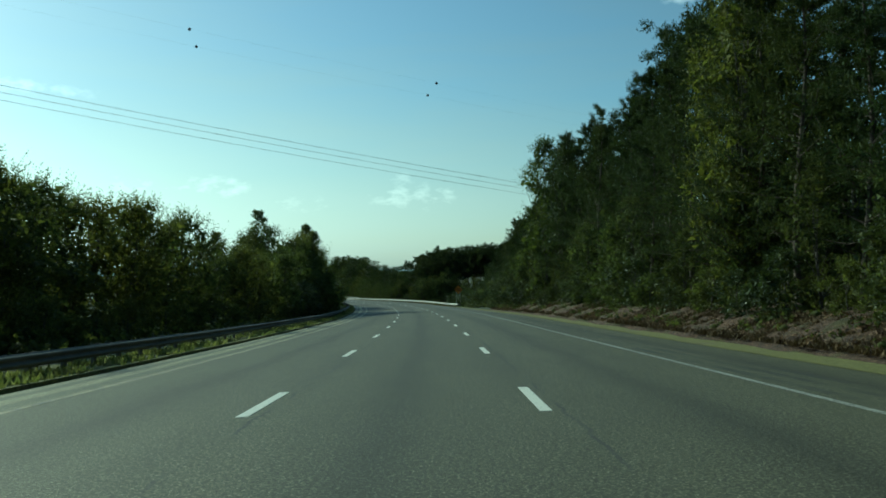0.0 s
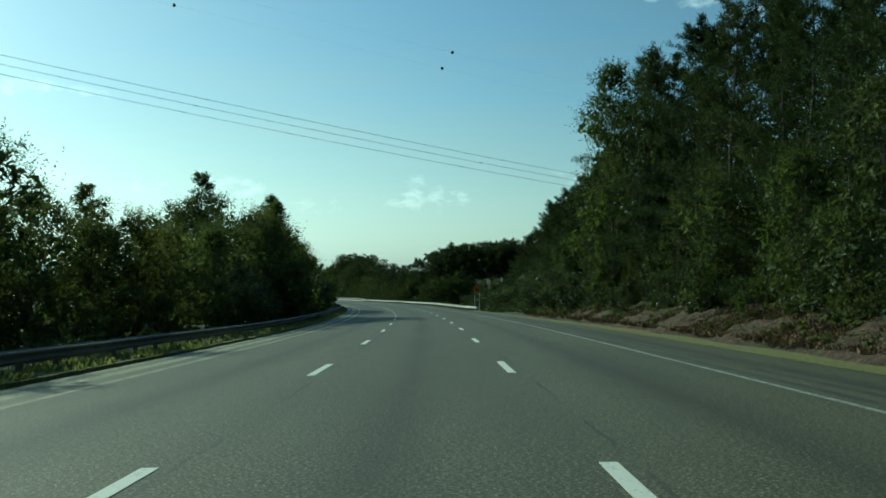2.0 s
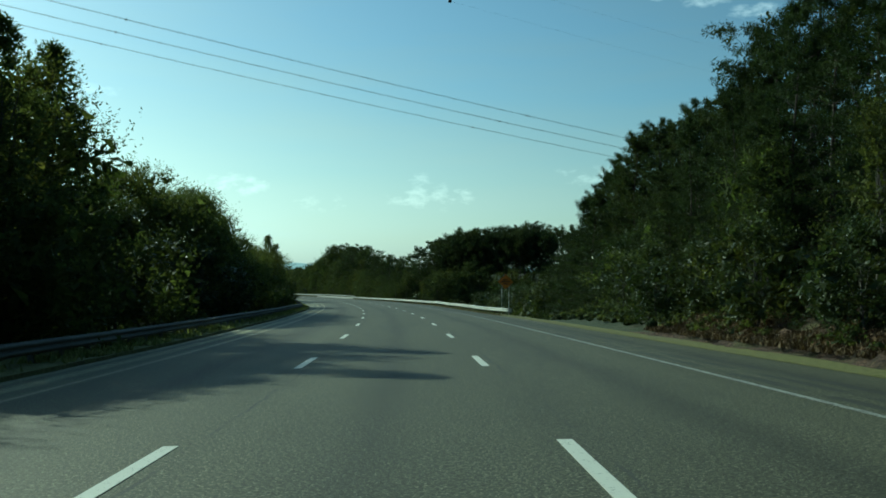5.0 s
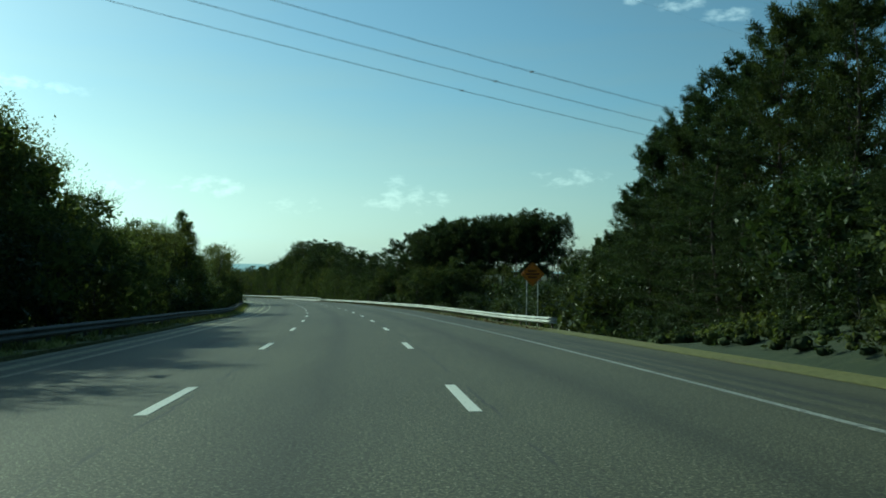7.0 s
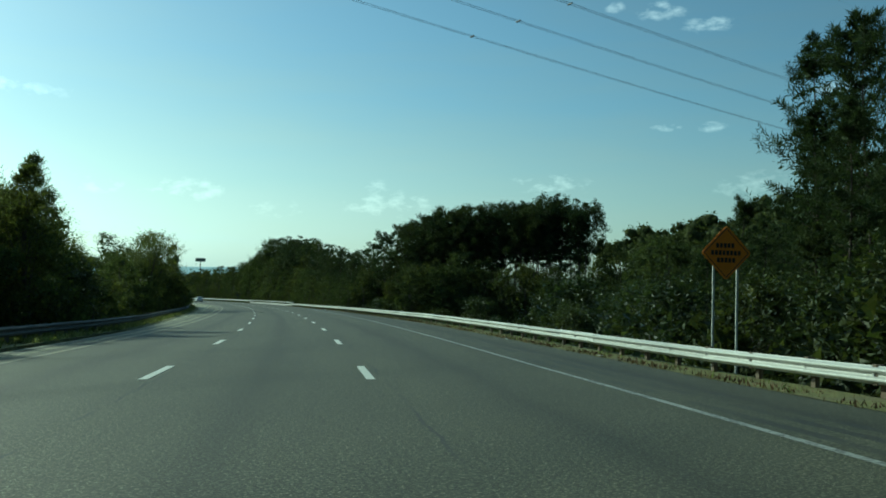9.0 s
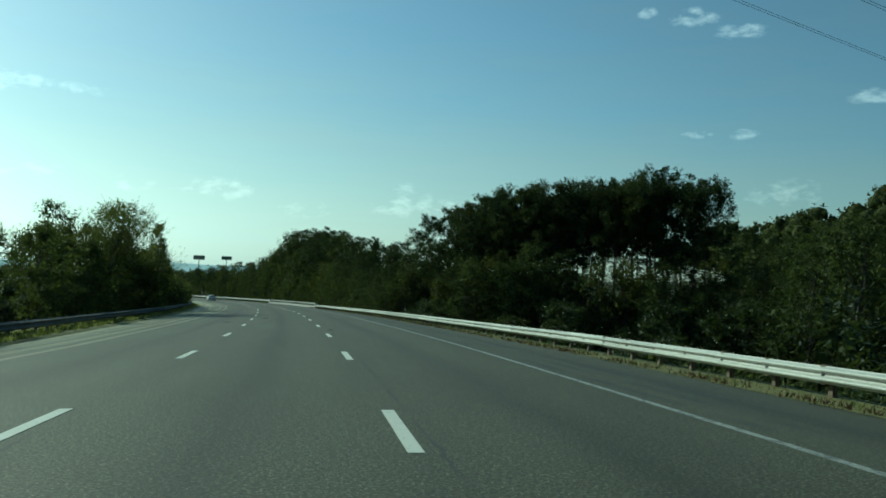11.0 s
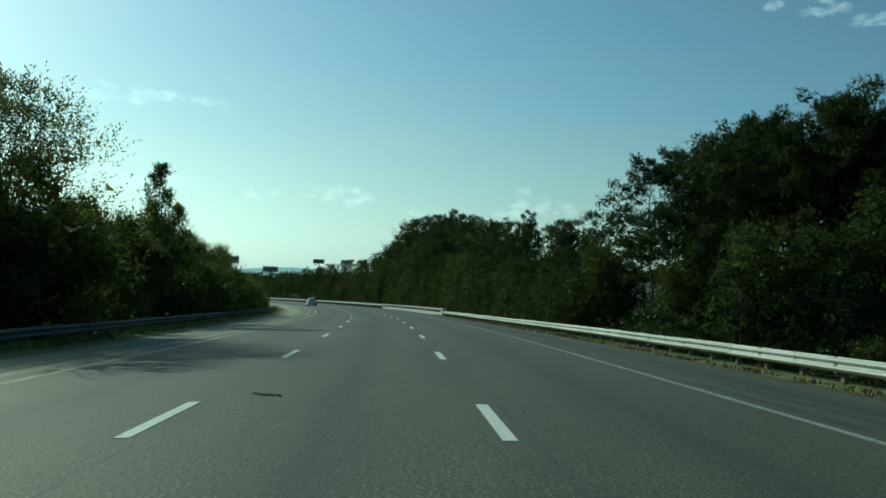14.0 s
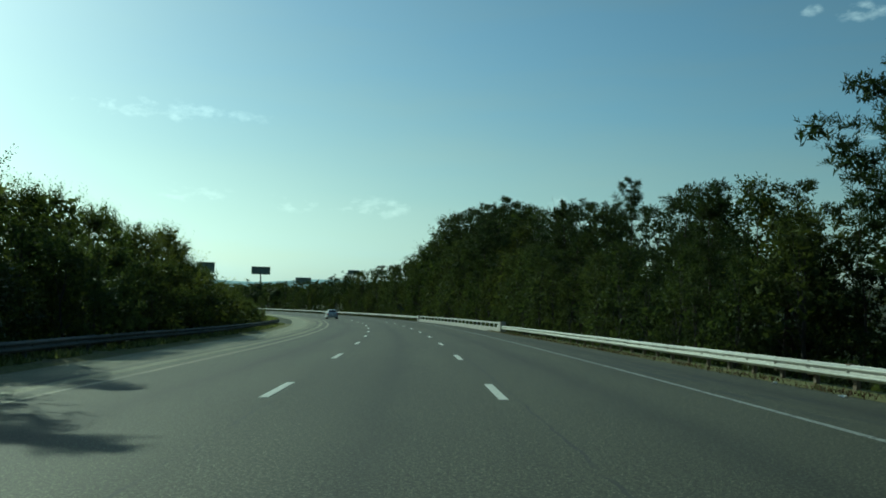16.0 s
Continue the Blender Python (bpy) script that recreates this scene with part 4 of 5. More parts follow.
for i, (s, u, h) in enumerate([(283.2, 19.8, 12.4), (287.5, 22.6, 13.8), (284.0, 25.2, 14.6), (278.0, 32.4, 16.3), (290.6, 31.2, 17.4), (288.0, 45.0, 17.0)]):      # those that stand out
    plant(STAND_PINE[i % 3], used, s, u, h, 1.0)
for i in range(40):
    f = RNG.random()
    plant(SHRUB[1], used, 272 + RNG.uniform(-12, 24) - 20 * f, 14.5 + 32 * f, RNG.uniform(-2.2, 2.5), 1.5)
s = 205.0
while s < 300:
    plant(SHRUB[1], used, s, 15.5 + RNG.uniform(-1.0, 3.0), RNG.uniform(-1.6, 0.0) + max(0, s - 250) * 0.02, 1.4)
    s += RNG.uniform(2.4, 3.6)
for i in range(14):      # dense lower growth behind the stand's near end
    plant((WOOD_PINE[0], WOOD_TREE[0])[i % 2], used, 290 + RNG.uniform(-3, 6), 16.5 + 15 * i / 14 + RNG.uniform(-1, 1), RNG.uniform(5.0, 8.0), 1.1)
# low trees in the stand and on the hollow's far slope
for i in range(58):
    f = (i + RNG.random()) / 58
    plant((WOOD_TREE + [WOOD_PINE[0]])[i % 3], used, 277 + RNG.uniform(-7, 9) - 23 * f, 19.0 + 28.5 * f, RNG.uniform(3.5, 7.0) if f < 0.2 else RNG.uniform(5.0, 9.0) if f < 0.5 else RNG.uniform(2.4, 6.4), 1.1)
for i in range(90):
    s, u = RNG.uniform(206, 290), RNG.uniform(34, 76)
    if u < 48 + (s - 262) * 0.3 or math.hypot(s - 174, u) < 72:
        continue
    top = (4.4 + 0.06 * math.hypot(s - 174, u)) * RNG.uniform(0.72, 1.0)
    plant((WOOD_TREE + [WOOD_PINE[0]])[RNG.integers(3)], used, s, u, top, 1.1)
# woods along the outer side of the bend: an even front, a taller back
BEND_S = [284, 298, 302, 307, 313, 323, 332, 340, 350, 358, 364, 372, 392, 400, 408, 420, 443, 476, 520, 620]
BEND_H = [6.4, 7.6, 8.8, 9.2, 11.4, 10.8, 12.5, 12.4, 11.8, 12.3, 16.6, 17.4, 17.8, 17.6, 15.4, 13.2, 11.6, 10.9, 9.6, 9.0]
s = 288.0
while s < 610:
    top = float(np.interp(s, BEND_S, BEND_H))
    kinds = WOOD_PINE + ([TALL_PINE[1], TALL_PINE[2]] if s < 350 else WOOD_TREE)
    plant(kinds[RNG.integers(4)], used, s, 18.0 + RNG.uniform(-1.8, 1.8), top * RNG.uniform(0.92, 1.06), 1.1)
    plant(WOOD_TREE[RNG.integers(2)], used, s + 1.5, 14.6 + RNG.uniform(-1.0, 1.0), top * RNG.uniform(0.4, 0.72), 1.0)
    if 305 < s < 440:
        plant((WOOD_PINE + WOOD_TREE)[RNG.integers(4)], used, s + 4, 25.0 + RNG.uniform(-3, 3), top * RNG.uniform(0.92, 1.12) if not 338 < s < 356 else top * 0.9, 1.15)
    s += RNG.uniform(3.0, 4.4) if s < 480 else RNG.uniform(4.5, 6.5)
for s, u, h in [(364.5, 14.6, 15.8), (368, 18, 17.3), (356.4, 15, 15.6), (398, 17, 17.4)]:
    plant(STAND_PINE[1], used, s, u, h, 0.95)

# ---- verge grass, brush and litter ----


def blades(name, count, s0, s1, u0, u1, tall, material, seed, label, thin=0.03, clump=0.0, lift=0.0):
    rng = np.random.default_rng(seed)
    s, u = rng.uniform(s0, s1, count), rng.uniform(u0, u1, count)
    if u1 < -7:
        u = u + median_shift(s)
    if clump:
        keep = (np.sin(s * 0.9 + np.sin(s * 0.23) * 3) + np.sin(s * 2.7 + u * 1.3) * 0.6 + rng.normal(0, 0.5, count)) > -clump
        s, u = s[keep], u[keep]
        count = len(s)
    d = np.interp(s, RY, RD)
    n = np.hypot(1, d)
    x, y = np.interp(s, RY, RX) + u / n, s - u * d / n
    z = ground_height(x, y)
    a = rng.uniform(0, 2 * np.pi, count)
    h = tall * rng.uniform(0.4, 1.3, count)
    w = thin * rng.uniform(0.6, 1.4, count)
    lean = rng.normal(0, 0.4, (count, 2)) * h[:, None]
    base = np.stack([x, y, z - 0.02 + lift], 1)
    side = np.stack([np.cos(a) * w, np.sin(a) * w, np.zeros(count)], 1)
    tip = base + np.stack([lean[:, 0], lean[:, 1], h], 1)
    v = np.stack([base - side, base + side, tip], 1).reshape(-1, 3)
    me = bpy.data.meshes.new(name)
    me.vertices.add(3 * count), me.loops.add(3 * count), me.polygons.add(count)
    me.vertices.foreach_set("co", v.astype(np.float32).ravel())
    me.loops.foreach_set("vertex_index", np.arange(3 * count, dtype=np.int32))
    me.polygons.foreach_set("loop_start", np.arange(0, 3 * count, 3, dtype=np.int32))
    me.update(calc_edges=True)
    me.materials.append(material)
    return tagged(new(name, me), label, "grass", kind="stuff")


# ---- woods too far to tell apart ----


def canopy(name, rows, label, size, per, seed, material):
    """Crowns over the ground, joined: rows of x, y, height, width."""
    rng = np.random.default_rng(seed)
    P, N, C, W = [], [], [], []
    for x, y, z, h, w in rows:
        for _ in range(4):
            c = (x + rng.normal(0, w * 0.35), y + rng.normal(0, w * 0.35), z + h * rng.uniform(0.45, 0.86))
            rad = w * rng.uniform(0.4, 0.62)
            C.append(c), W.append(rad * 0.72)
            p, n = sprays(rng, c, rad, 0.95, per, 3, 1.25, 0.5)
            P.append(p), N.append(n)
    P, N = np.concatenate(P), np.concatenate(N)
    return tagged(new(name, crown_mesh(name, leaf_arrays(P, N, size, 0.6, rng), masses(rng, C, W, 0.95, 1), material)), label, "woodland", kind="stuff")


rows = []
rng = np.random.default_rng(21)
for _ in range(1000):
    s, u = rng.uniform(130, 420), rng.uniform(62, 190)
    if s > 277 and u < 60 + (s - 277) * 0.62:      # open sky behind the pine stand
        continue
    p = at(s, 0)
    d = float(np.interp(s, RY, RD))
    n = math.hypot(1, d)
    x, y = p.x + u / n, s - u * d / n
    rows.append((x, y, float(ground_height([x], [y])[0]), rng.uniform(10, 16.5), rng.uniform(3.2, 5.2)))
canopy("hillside_wood", rows, "dark green wooded hillside beyond the hollow", 0.75, 15, 22, LEAF_FAR)
rows = []
for _ in range(760):
    a, r = rng.uniform(-14, 42), 300 * 4.3 ** rng.random()
    x, y = -20 - r * math.sin(radians(a)), 250 + r * math.cos(radians(a))
    k = np.argmin((RX - x) ** 2 + (RY - y) ** 2)
    if min(math.hypot(RX[k] - x, RY[k] - y), 99) < 14 or (RX[k] - x > 0 and math.hypot(RX[k] - x, RY[k] - y) < 60 and RY[k] < 640):
        continue
    g = float(ground_height([x], [y])[0])
    rows.append((x, y, g, min(rng.uniform(9, 15), max(3.0, -7.0 - g)), rng.uniform(5, 9)))
canopy("valley_wood", rows, "far green woods on the valley floor", 1.6, 6, 23, LEAF_FAR)


def undergrowth(name, label, count, s0, s1, u0, u1, tall, size, seed, material, lift=0.0):
    """Low tangled growth that covers a stretch of ground."""
    rng = np.random.default_rng(seed)
    s, u = rng.uniform(s0, s1, count), rng.uniform(u0, u1, count)
    if u1 < -7:
        u = u + median_shift(s)
    d = np.interp(s, RY, RD)
    n = np.hypot(1, d)
    x, y = np.interp(s, RY, RX) + u / n, s - u * d / n
    z = ground_height(x, y) + lift
    P, N, C, W = [], [], [], []
    for i in range(count):
        r = tall * rng.uniform(0.5, 1.2)
        C.append((x[i], y[i], z[i] + r * 0.2)), W.append(r * 0.5)
        p, w = sprays(rng, (x[i], y[i], z[i] + r * 0.3), r, 0.75, 9, 3, 1.3, 0.35)
        P.append(p), N.append(w)
    P, N = np.concatenate(P), np.concatenate(N)
    return tagged(new(name, crown_mesh(name, leaf_arrays(P, N, size, 0.6, rng), masses(rng, C, W, 0.7, 1), material)), label, "undergrowth", kind="stuff")


undergrowth("undergrowth", "tangled dark green growth in the hollow", 2200, 150, 345, 12.5, 80, 1.6, 0.36, 61, LEAF_FAR)
undergrowth("undergrowth", "dense low growth under the median trees", 1100, -28, 350, -24, -10.8, 0.8, 0.3, 62, LEAF_BROAD)
undergrowth("undergrowth", "tall tangled thicket inside the median wood", 620, -28, 345, -27, -16, 2.0, 0.4, 69, LEAF_BROAD)
undergrowth("undergrowth", "shaded low growth at the foot of the bank wood", 900, -25, 150, 13.6, 24, 0.9, 0.32, 63, LEAF_BROAD)
undergrowth("undergrowth", "low green growth beside the far bend", 700, 345, 600, 11.5, 30, 1.2, 0.6, 64, LEAF_BROAD)

undergrowth("undergrowth", "low green growth at the wood's edge beside the verge", 240, 108, 166, 11.6, 14.5, 0.6, 0.14, 68, LEAF_PINE)
blades("brush", 90000, -25, 116, 10.4, 13.4, 0.16, LEAF_DRY, 45, "brown pine straw and dry grass on the bank", 0.04, 1.8, 0.28)
undergrowth("brush", "tangled brown brush and dead twigs on the bank", 1300, -25, 116, 10.6, 13.2, 0.2, 0.085, 67, LEAF_DRY, 0.28)
undergrowth("brush", "scattered green weeds on the bank", 420, -25, 140, 11.0, 13.4, 0.34, 0.13, 66, LEAF_BROAD, 0.3)

# ridge on the horizon, haze painted into its pale glowing colour
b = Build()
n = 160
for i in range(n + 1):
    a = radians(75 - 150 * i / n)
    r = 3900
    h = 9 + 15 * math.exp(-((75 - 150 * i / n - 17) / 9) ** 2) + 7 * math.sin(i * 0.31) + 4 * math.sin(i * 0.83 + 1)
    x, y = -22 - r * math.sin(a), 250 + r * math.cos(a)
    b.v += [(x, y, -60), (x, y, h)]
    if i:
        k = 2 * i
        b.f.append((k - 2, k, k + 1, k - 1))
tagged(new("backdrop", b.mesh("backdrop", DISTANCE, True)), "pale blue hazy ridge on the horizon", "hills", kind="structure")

# ---- verge grass ----
blades("grass", 80000, -20, 345, -9.0, -7.45, 0.17, GRASS, 41, "patchy green grass under the median guardrail", 0.05, -0.1, 0.1)
blades("grass", 60000, -20, 160, 8.85, 10.35, 0.08, GRASS, 42, "mown yellow-green grass along the shoulder", 0.04)
blades("grass", 42000, 150, 330, 8.8, 10.6, 0.16, LEAF_DRY, 43, "dry grass and weeds under the guardrail", 0.035, 0.7)
blades("grass", 7000, 150, 330, 9.0, 11.5, 0.22, GRASS, 44, "thin green weeds under the guardrail", 0.03, 0.2)
blades("grass", 9000, 345, 430, -24, -9, 0.3, GRASS, 47, "sunlit grass mound in the median", 0.12)

# ---- guardrails ----


def beam_profile(flip):
    """The W of a guardrail beam, 0.31 m high, 83 mm deep."""
    pts = [(0.0, 0.0), (0.012, 0.018), (0.075, 0.052), (0.083, 0.075), (0.075, 0.098), (0.014, 0.135), (0.006, 0.155), (0.014, 0.175), (0.075, 0.212), (0.083, 0.235), (0.075, 0.258), (0.012, 0.292), (0.0, 0.31)]
    k = -1 if flip else 1
    outer = [(k * x, z) for x, z in pts]
    inner = [(k * (x - 0.006), z) for x, z in reversed(pts)]
    return outer + inner


def guardrail(name, label, s0, s1, u, ground, foot, flip, steel, posts_steel):
    """A W-beam rail: panels 3.81 m long, posts every 1.905 m with blocks; flip: the beam faces left."""
    root = tagged(new(name), label, "guardrail", kind="thing")
    ends = [pose(0, -1.96, 0), pose(0, 1.96, 0)]
    panel = Build().sweep(beam_profile(flip), ends, True).mesh("panel", steel)
    k = -1 if flip else 1
    post = bevelled(Build().box(-0.05, 0.05, -0.075, 0.075, -0.5, foot + 0.29).mesh("post", posts_steel), 0.008, 1)
    block = bevelled(Build().box(min(0.05 * k, 0.2 * k), max(0.05 * k, 0.2 * k), -0.07, 0.07, foot - 0.02, foot + 0.32).mesh("block", POST_WOOD), 0.008, 1)
    bolt = Build().tube([(0.2 * k, 0, foot + 0.155), (0.235 * k, 0, foot + 0.155)], [0.03, 0.024], 6).mesh("bolt", steel)
    a0, a1 = float(np.interp(s0, RY, RS)), float(np.interp(s1, RY, RS))
    n = int((a1 - a0) / 3.81)
    for i in range(n + 1):
        for half in (0, 1):
            s = float(np.interp(a0 + 3.81 * i + 1.905 * half, RS, RY))
            m = stand(s, u(s), ground)
            tilt = pose(0, 0, RNG.uniform(-0.015, 0.015), RNG.uniform(-0.4, 0.4), RNG.uniform(-0.8, 0.8), 0)
            p = part("post", post, root, m=m @ tilt)
            part("block", block, p)
            part("bolt", bolt, p)
        s = float(np.interp(a0 + 3.81 * (i + 0.5), RS, RY))
        part("panel", panel, root, m=stand(s, u(s) + 0.19 * k, ground + foot, math.degrees(math.atan2(u(s - 1) - u(s + 1), 2))) @ pose(0, 0, RNG.uniform(-0.006, 0.006), 0, RNG.uniform(-0.5, 0.5), 0))
    return root


guardrail("guardrail", "dark grey steel guardrail on posts along the median", -24, 348, lambda s: -8.45 + float(median_shift(s)), -0.11, 0.42, False, DARK_STEEL, DARK_STEEL)
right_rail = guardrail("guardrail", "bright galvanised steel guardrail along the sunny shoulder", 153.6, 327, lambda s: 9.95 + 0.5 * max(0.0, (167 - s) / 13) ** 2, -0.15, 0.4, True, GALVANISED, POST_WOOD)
# flared end piece
b = Build()
sections = []
for i in range(7):
    f = i / 6
    a = -100 * f
    sections.append(stand(153.6, 10.29, 0.25) @ pose(-0.02 + 0.3 * (1 - math.cos(radians(-a))), 0.02 - 0.42 * math.sin(radians(-a)), 0, 0, 0, a))
b.sweep(beam_profile(True), sections, True)
part("end_piece", b.mesh("end_piece", GALVANISED), right_rail, "flared white end piece")
guardrail("guardrail", "pale steel guardrail beyond the bridge", 386, 600, lambda s: 9.95, 0.05, 0.4, True, GALVANISED, POST_WOOD)

# bridge parapet between the two right-hand rails
parapet = tagged(new("bridge_parapet"), "low concrete bridge parapet with a steel top rail", "parapet", kind="thing")
curb_profile = [(-0.15, -0.6), (-0.15, 0.3), (-0.12, 0.34), (0.2, 0.34), (0.23, 0.3), (0.23, -0.6)]
part("curb", Build().sweep(curb_profile, [stand(s, 9.75, 0) for s in np.arange(328.0, 386.5, 3.0)], True).mesh("curb", CONCRETE), parapet, "tan concrete curb")
rail_profile = [(-0.07, 0.68), (-0.07, 0.84), (0.07, 0.84), (0.07, 0.68)]
part("top_rail", Build().sweep(rail_profile, [stand(s, 9.8, 0) for s in np.arange(328.0, 386.5, 3.0)], True).mesh("top_rail", GALVANISED), parapet, "pale steel top rail")
post = bevelled(Build().box(-0.06, 0.06, -0.08, 0.08, 0.3, 0.69).mesh("post", GALVANISED), 0.01, 1)
for s in np.arange(329.0, 386.0, 2.6):
    part("post", post, parapet, m=stand(float(s), 9.8, 0))
block = bevelled(Build().box(-0.25, 0.25, -0.5, 0.5, -0.6, 0.9).mesh("end_block", CONCRETE), 0.04, 2)
for s in (327.6, 386.2):
    part("end_block", block, parapet, "pale concrete end block", stand(s, 9.85, 0))

# ---- construction sign ----


def diamond_sign(s, base, middle):
    root = tagged(new("road_sign"), "orange diamond road-work sign on two thin steel posts", "road sign", kind="thing")
    root.matrix_basis = Matrix.Translation(base) @ Matrix.Rotation(radians(turn(s) + 4), 4, "Z")
    h = middle - base.z
    r = 0.76
    b = Build()
    corner, ring = 0.09, []
    for k in range(4):
        for j in range(4):
            a = radians(90 * k - 40 + 26.7 * j)
            c = radians(90 * k)
            ring.append(((r - corner * 1.35) * math.cos(c) + corner * math.cos(a), (r - corner * 1.35) * math.sin(c) + corner * math.sin(a)))
    n = len(ring)
    b.v = [(x, -0.06, z) for x, z in ring] + [(x, -0.05, z) for x, z in ring]
    b.f = [tuple(range(n)), tuple(range(2 * n - 1, n - 1, -1))] + [(i, n + i, n + (i + 1) % n, (i + 1) % n) for i in range(n)]
    face = part("face", b.mesh("face", ORANGE), root, "orange diamond panel", pose(0, 0, h))
    b = Build()
    for k in range(4):
        a0, a1 = radians(90 * k), radians(90 * k + 90)
        p0, p1 = [Vector(((r - 0.09) * math.cos(a), -0.064, (r - 0.09) * math.sin(a))) for a in (a0, a1)]
        b.tube([p0, p1], [0.011, 0.011], 4)
    part("border", b.mesh("border", BLACK_LETTER), face, "black border line")
    for z, w in ((0.2, 0.62), (0.0, 0.92), (-0.2, 0.56)):
        word = Build()
        x = -w / 2
        while x < w / 2 - 0.05:
            word.box(x, min(x + 0.085, w / 2), -0.066, -0.061, z - 0.065, z + 0.065)
            x += 0.115
        part("lettering", word.mesh("lettering", BLACK_LETTER), face, "row of black letters too blurred to read")
    for x in (-0.36, 0.36):
        post = Build().box(x - 0.03, x + 0.03, -0.045, 0.0, -0.6, h + 0.3)
        part("post", bevelled(post.mesh("post", GALVANISED), 0.005, 1), root, "thin galvanised post")
    return root


p = at(164.8, 12.1)
p.z = height_at(164.8, 12.1)
diamond_sign(164.8, p, -2.32)

# blue sign beyond the bridge
p = at(420.0, 14.0)
p.z = height_at(420.0, 14.0)
root = tagged(new("road_sign"), "dark blue service sign on two posts by the far woods", "road sign", kind="thing")
root.matrix_basis = Matrix.Translation(p) @ Matrix.Rotation(radians(turn(420) - 4), 4, "Z")
part("panel", bevelled(Build().box(-1.1, 1.1, -0.05, 0.0, 2.0, 4.2).mesh("panel", BLUE_SIGN), 0.015, 1), root, "plain dark blue panel")
for x in (-0.7, 0.7):
    part("post", Build().box(x - 0.05, x + 0.05, 0.0, 0.1, -0.5, 4.0).mesh("post", DARK_STEEL), root)

# ---- overhead power line ----
line_way = Vector((0.87, 0.49, 0)).normalized()


def cable(name, label, origin, slope, sag, lo, hi, radius, parent=None, offset=0.0):
    b = Build()
    n = 60
    pts = []
    for i in range(n + 1):
        w = lo + (hi - lo) * i / n
        q = Vector(origin) + line_way * w + Vector((0, 0, -slope * w + sag * w * w))
        q += Vector((line_way.y, -line_way.x, 0)) * offset
        pts.append(q)
    b.tube(pts, [radius] * (n + 1), 5)
    me = b.mesh(name, WIRE, True)
    return part(name, me, parent) if parent else tagged(new(name, me), label, "power line", kind="thing")


for origin in ((1.3, 249.0, 26.1), (6.1, 242.4, 26.2), (10.6, 234.5, 25.9)):
    root = tagged(new("power_line"), "twin-conductor overhead power line crossing the motorway", "power line", group="power lines", kind="thing")
    for off in (-0.22, 0.22):
        cable("conductor", "", origin, 0.096, 1.2e-4, -330, 260, 0.022, root, off)
    for w in (-67.0, 0.0, 62.0):
        q = Vector(origin) + line_way * w + Vector((0, 0, -0.096 * w + 1.2e-4 * w * w))
        across = Vector((line_way.y, -line_way.x, 0))
        part("spacer", Build().tube([q - across * 0.34, q + across * 0.34], [0.11, 0.11], 6).mesh("spacer", WIRE), root)
for origin, balls in (((-0.9, 231.5, 49.7), (0.0, -63.5)), ((-3.4, 246.4, 49.5), (0.0, -63.5))):
    root = tagged(new("ground_wire"), "thin overhead ground wire with dark marker balls", "power line", group="ground wires", kind="thing")
    cable("wire", "", origin, 0.085, 6e-5, -330, 260, 0.007, root)
    for w in balls:
        q = Vector(origin) + line_way * w + Vector((0, 0, -0.085 * w + 6e-5 * w * w))
        bm = bmesh.new()
        bmesh.ops.create_icosphere(bm, subdivisions=3, radius=0.36)
        for v in bm.verts:
            if abs(v.co.x) < 0.03:
                v.co *= 1.04
        ball = bpy.data.meshes.new("marker_ball")
        bm.to_mesh(ball)
        bm.free()
        ball.materials.append(BALL)
        part("marker_ball", ball, root, "dark round marker ball", Matrix.Translation(q))

# ---- billboards down the valley ----


def billboard(x, y, z, wide, tall, yaw, label):
    g = float(ground_height([x], [y])[0])
    root = tagged(new("billboard"), label, "billboard", group="billboards", kind="thing")
    root.matrix_basis = Matrix.Translation((x, y, g)) @ Matrix.Rotation(radians(yaw), 4, "Z")
    h = z - g
    part("panel", bevelled(Build().box(-wide / 2, wide / 2, -0.25, 0.25, h - tall / 2, h + tall / 2).mesh("panel", BOARD_BACK), 0.05, 1), root, "dark green-grey panel seen against the light")
    b = Build()
    for zz in (h - tall / 2 - 0.3, h + tall / 2 + 0.02):
        b.box(-wide / 2 - 0.2, wide / 2 + 0.2, -0.5, 0.5, zz, zz + 0.25)
    part("frame", b.mesh("frame", DARK_STEEL), root)
    part("catwalk", Build().box(-wide / 2, wide / 2, -1.4, -0.55, h - tall / 2 - 0.5, h - tall / 2 - 0.38).mesh("catwalk", DARK_STEEL), root)
    part("pole", Build().tube([(0, 0.2, -1), (0, 0.2, h)], [0.65, 0.55], 12).mesh("pole", DARK_STEEL, True), root, "single thick steel pole")
    return root


for x, y, z, w, t, yaw in ((-283.8, 927.7, 6.1, 14.6, 5.4, 16), (-295.2, 1067.1, 0.2, 14.6, 4.8, 14), (-329.6, 1369.9, 14.7, 14.6, 5.0, 13), (-325.1, 1505.3, 17.6, 14.6, 4.6, 12), (-263, 780, 4.5, 11.0, 6.0, 19)):
    billboard(x, y, z, w, t, yaw, "tall single-pole billboard rising over the valley woods")

# ---- cars ----


def loft(rows):
    """Cross-sections of equal count, joined and capped."""
    b = Build()
    n = len(rows[0])
    for r in rows:
        b.v += r
    for k in range(len(rows) - 1):
        for j in range(n):
            a, c = k * n + j, k * n + (j + 1) % n
            b.f.append((a, c, c + n, a + n))
    b.f.append(tuple(reversed(range(n))))
    b.f.append(tuple((len(rows) - 1) * n + j for j in range(n)))
    return b


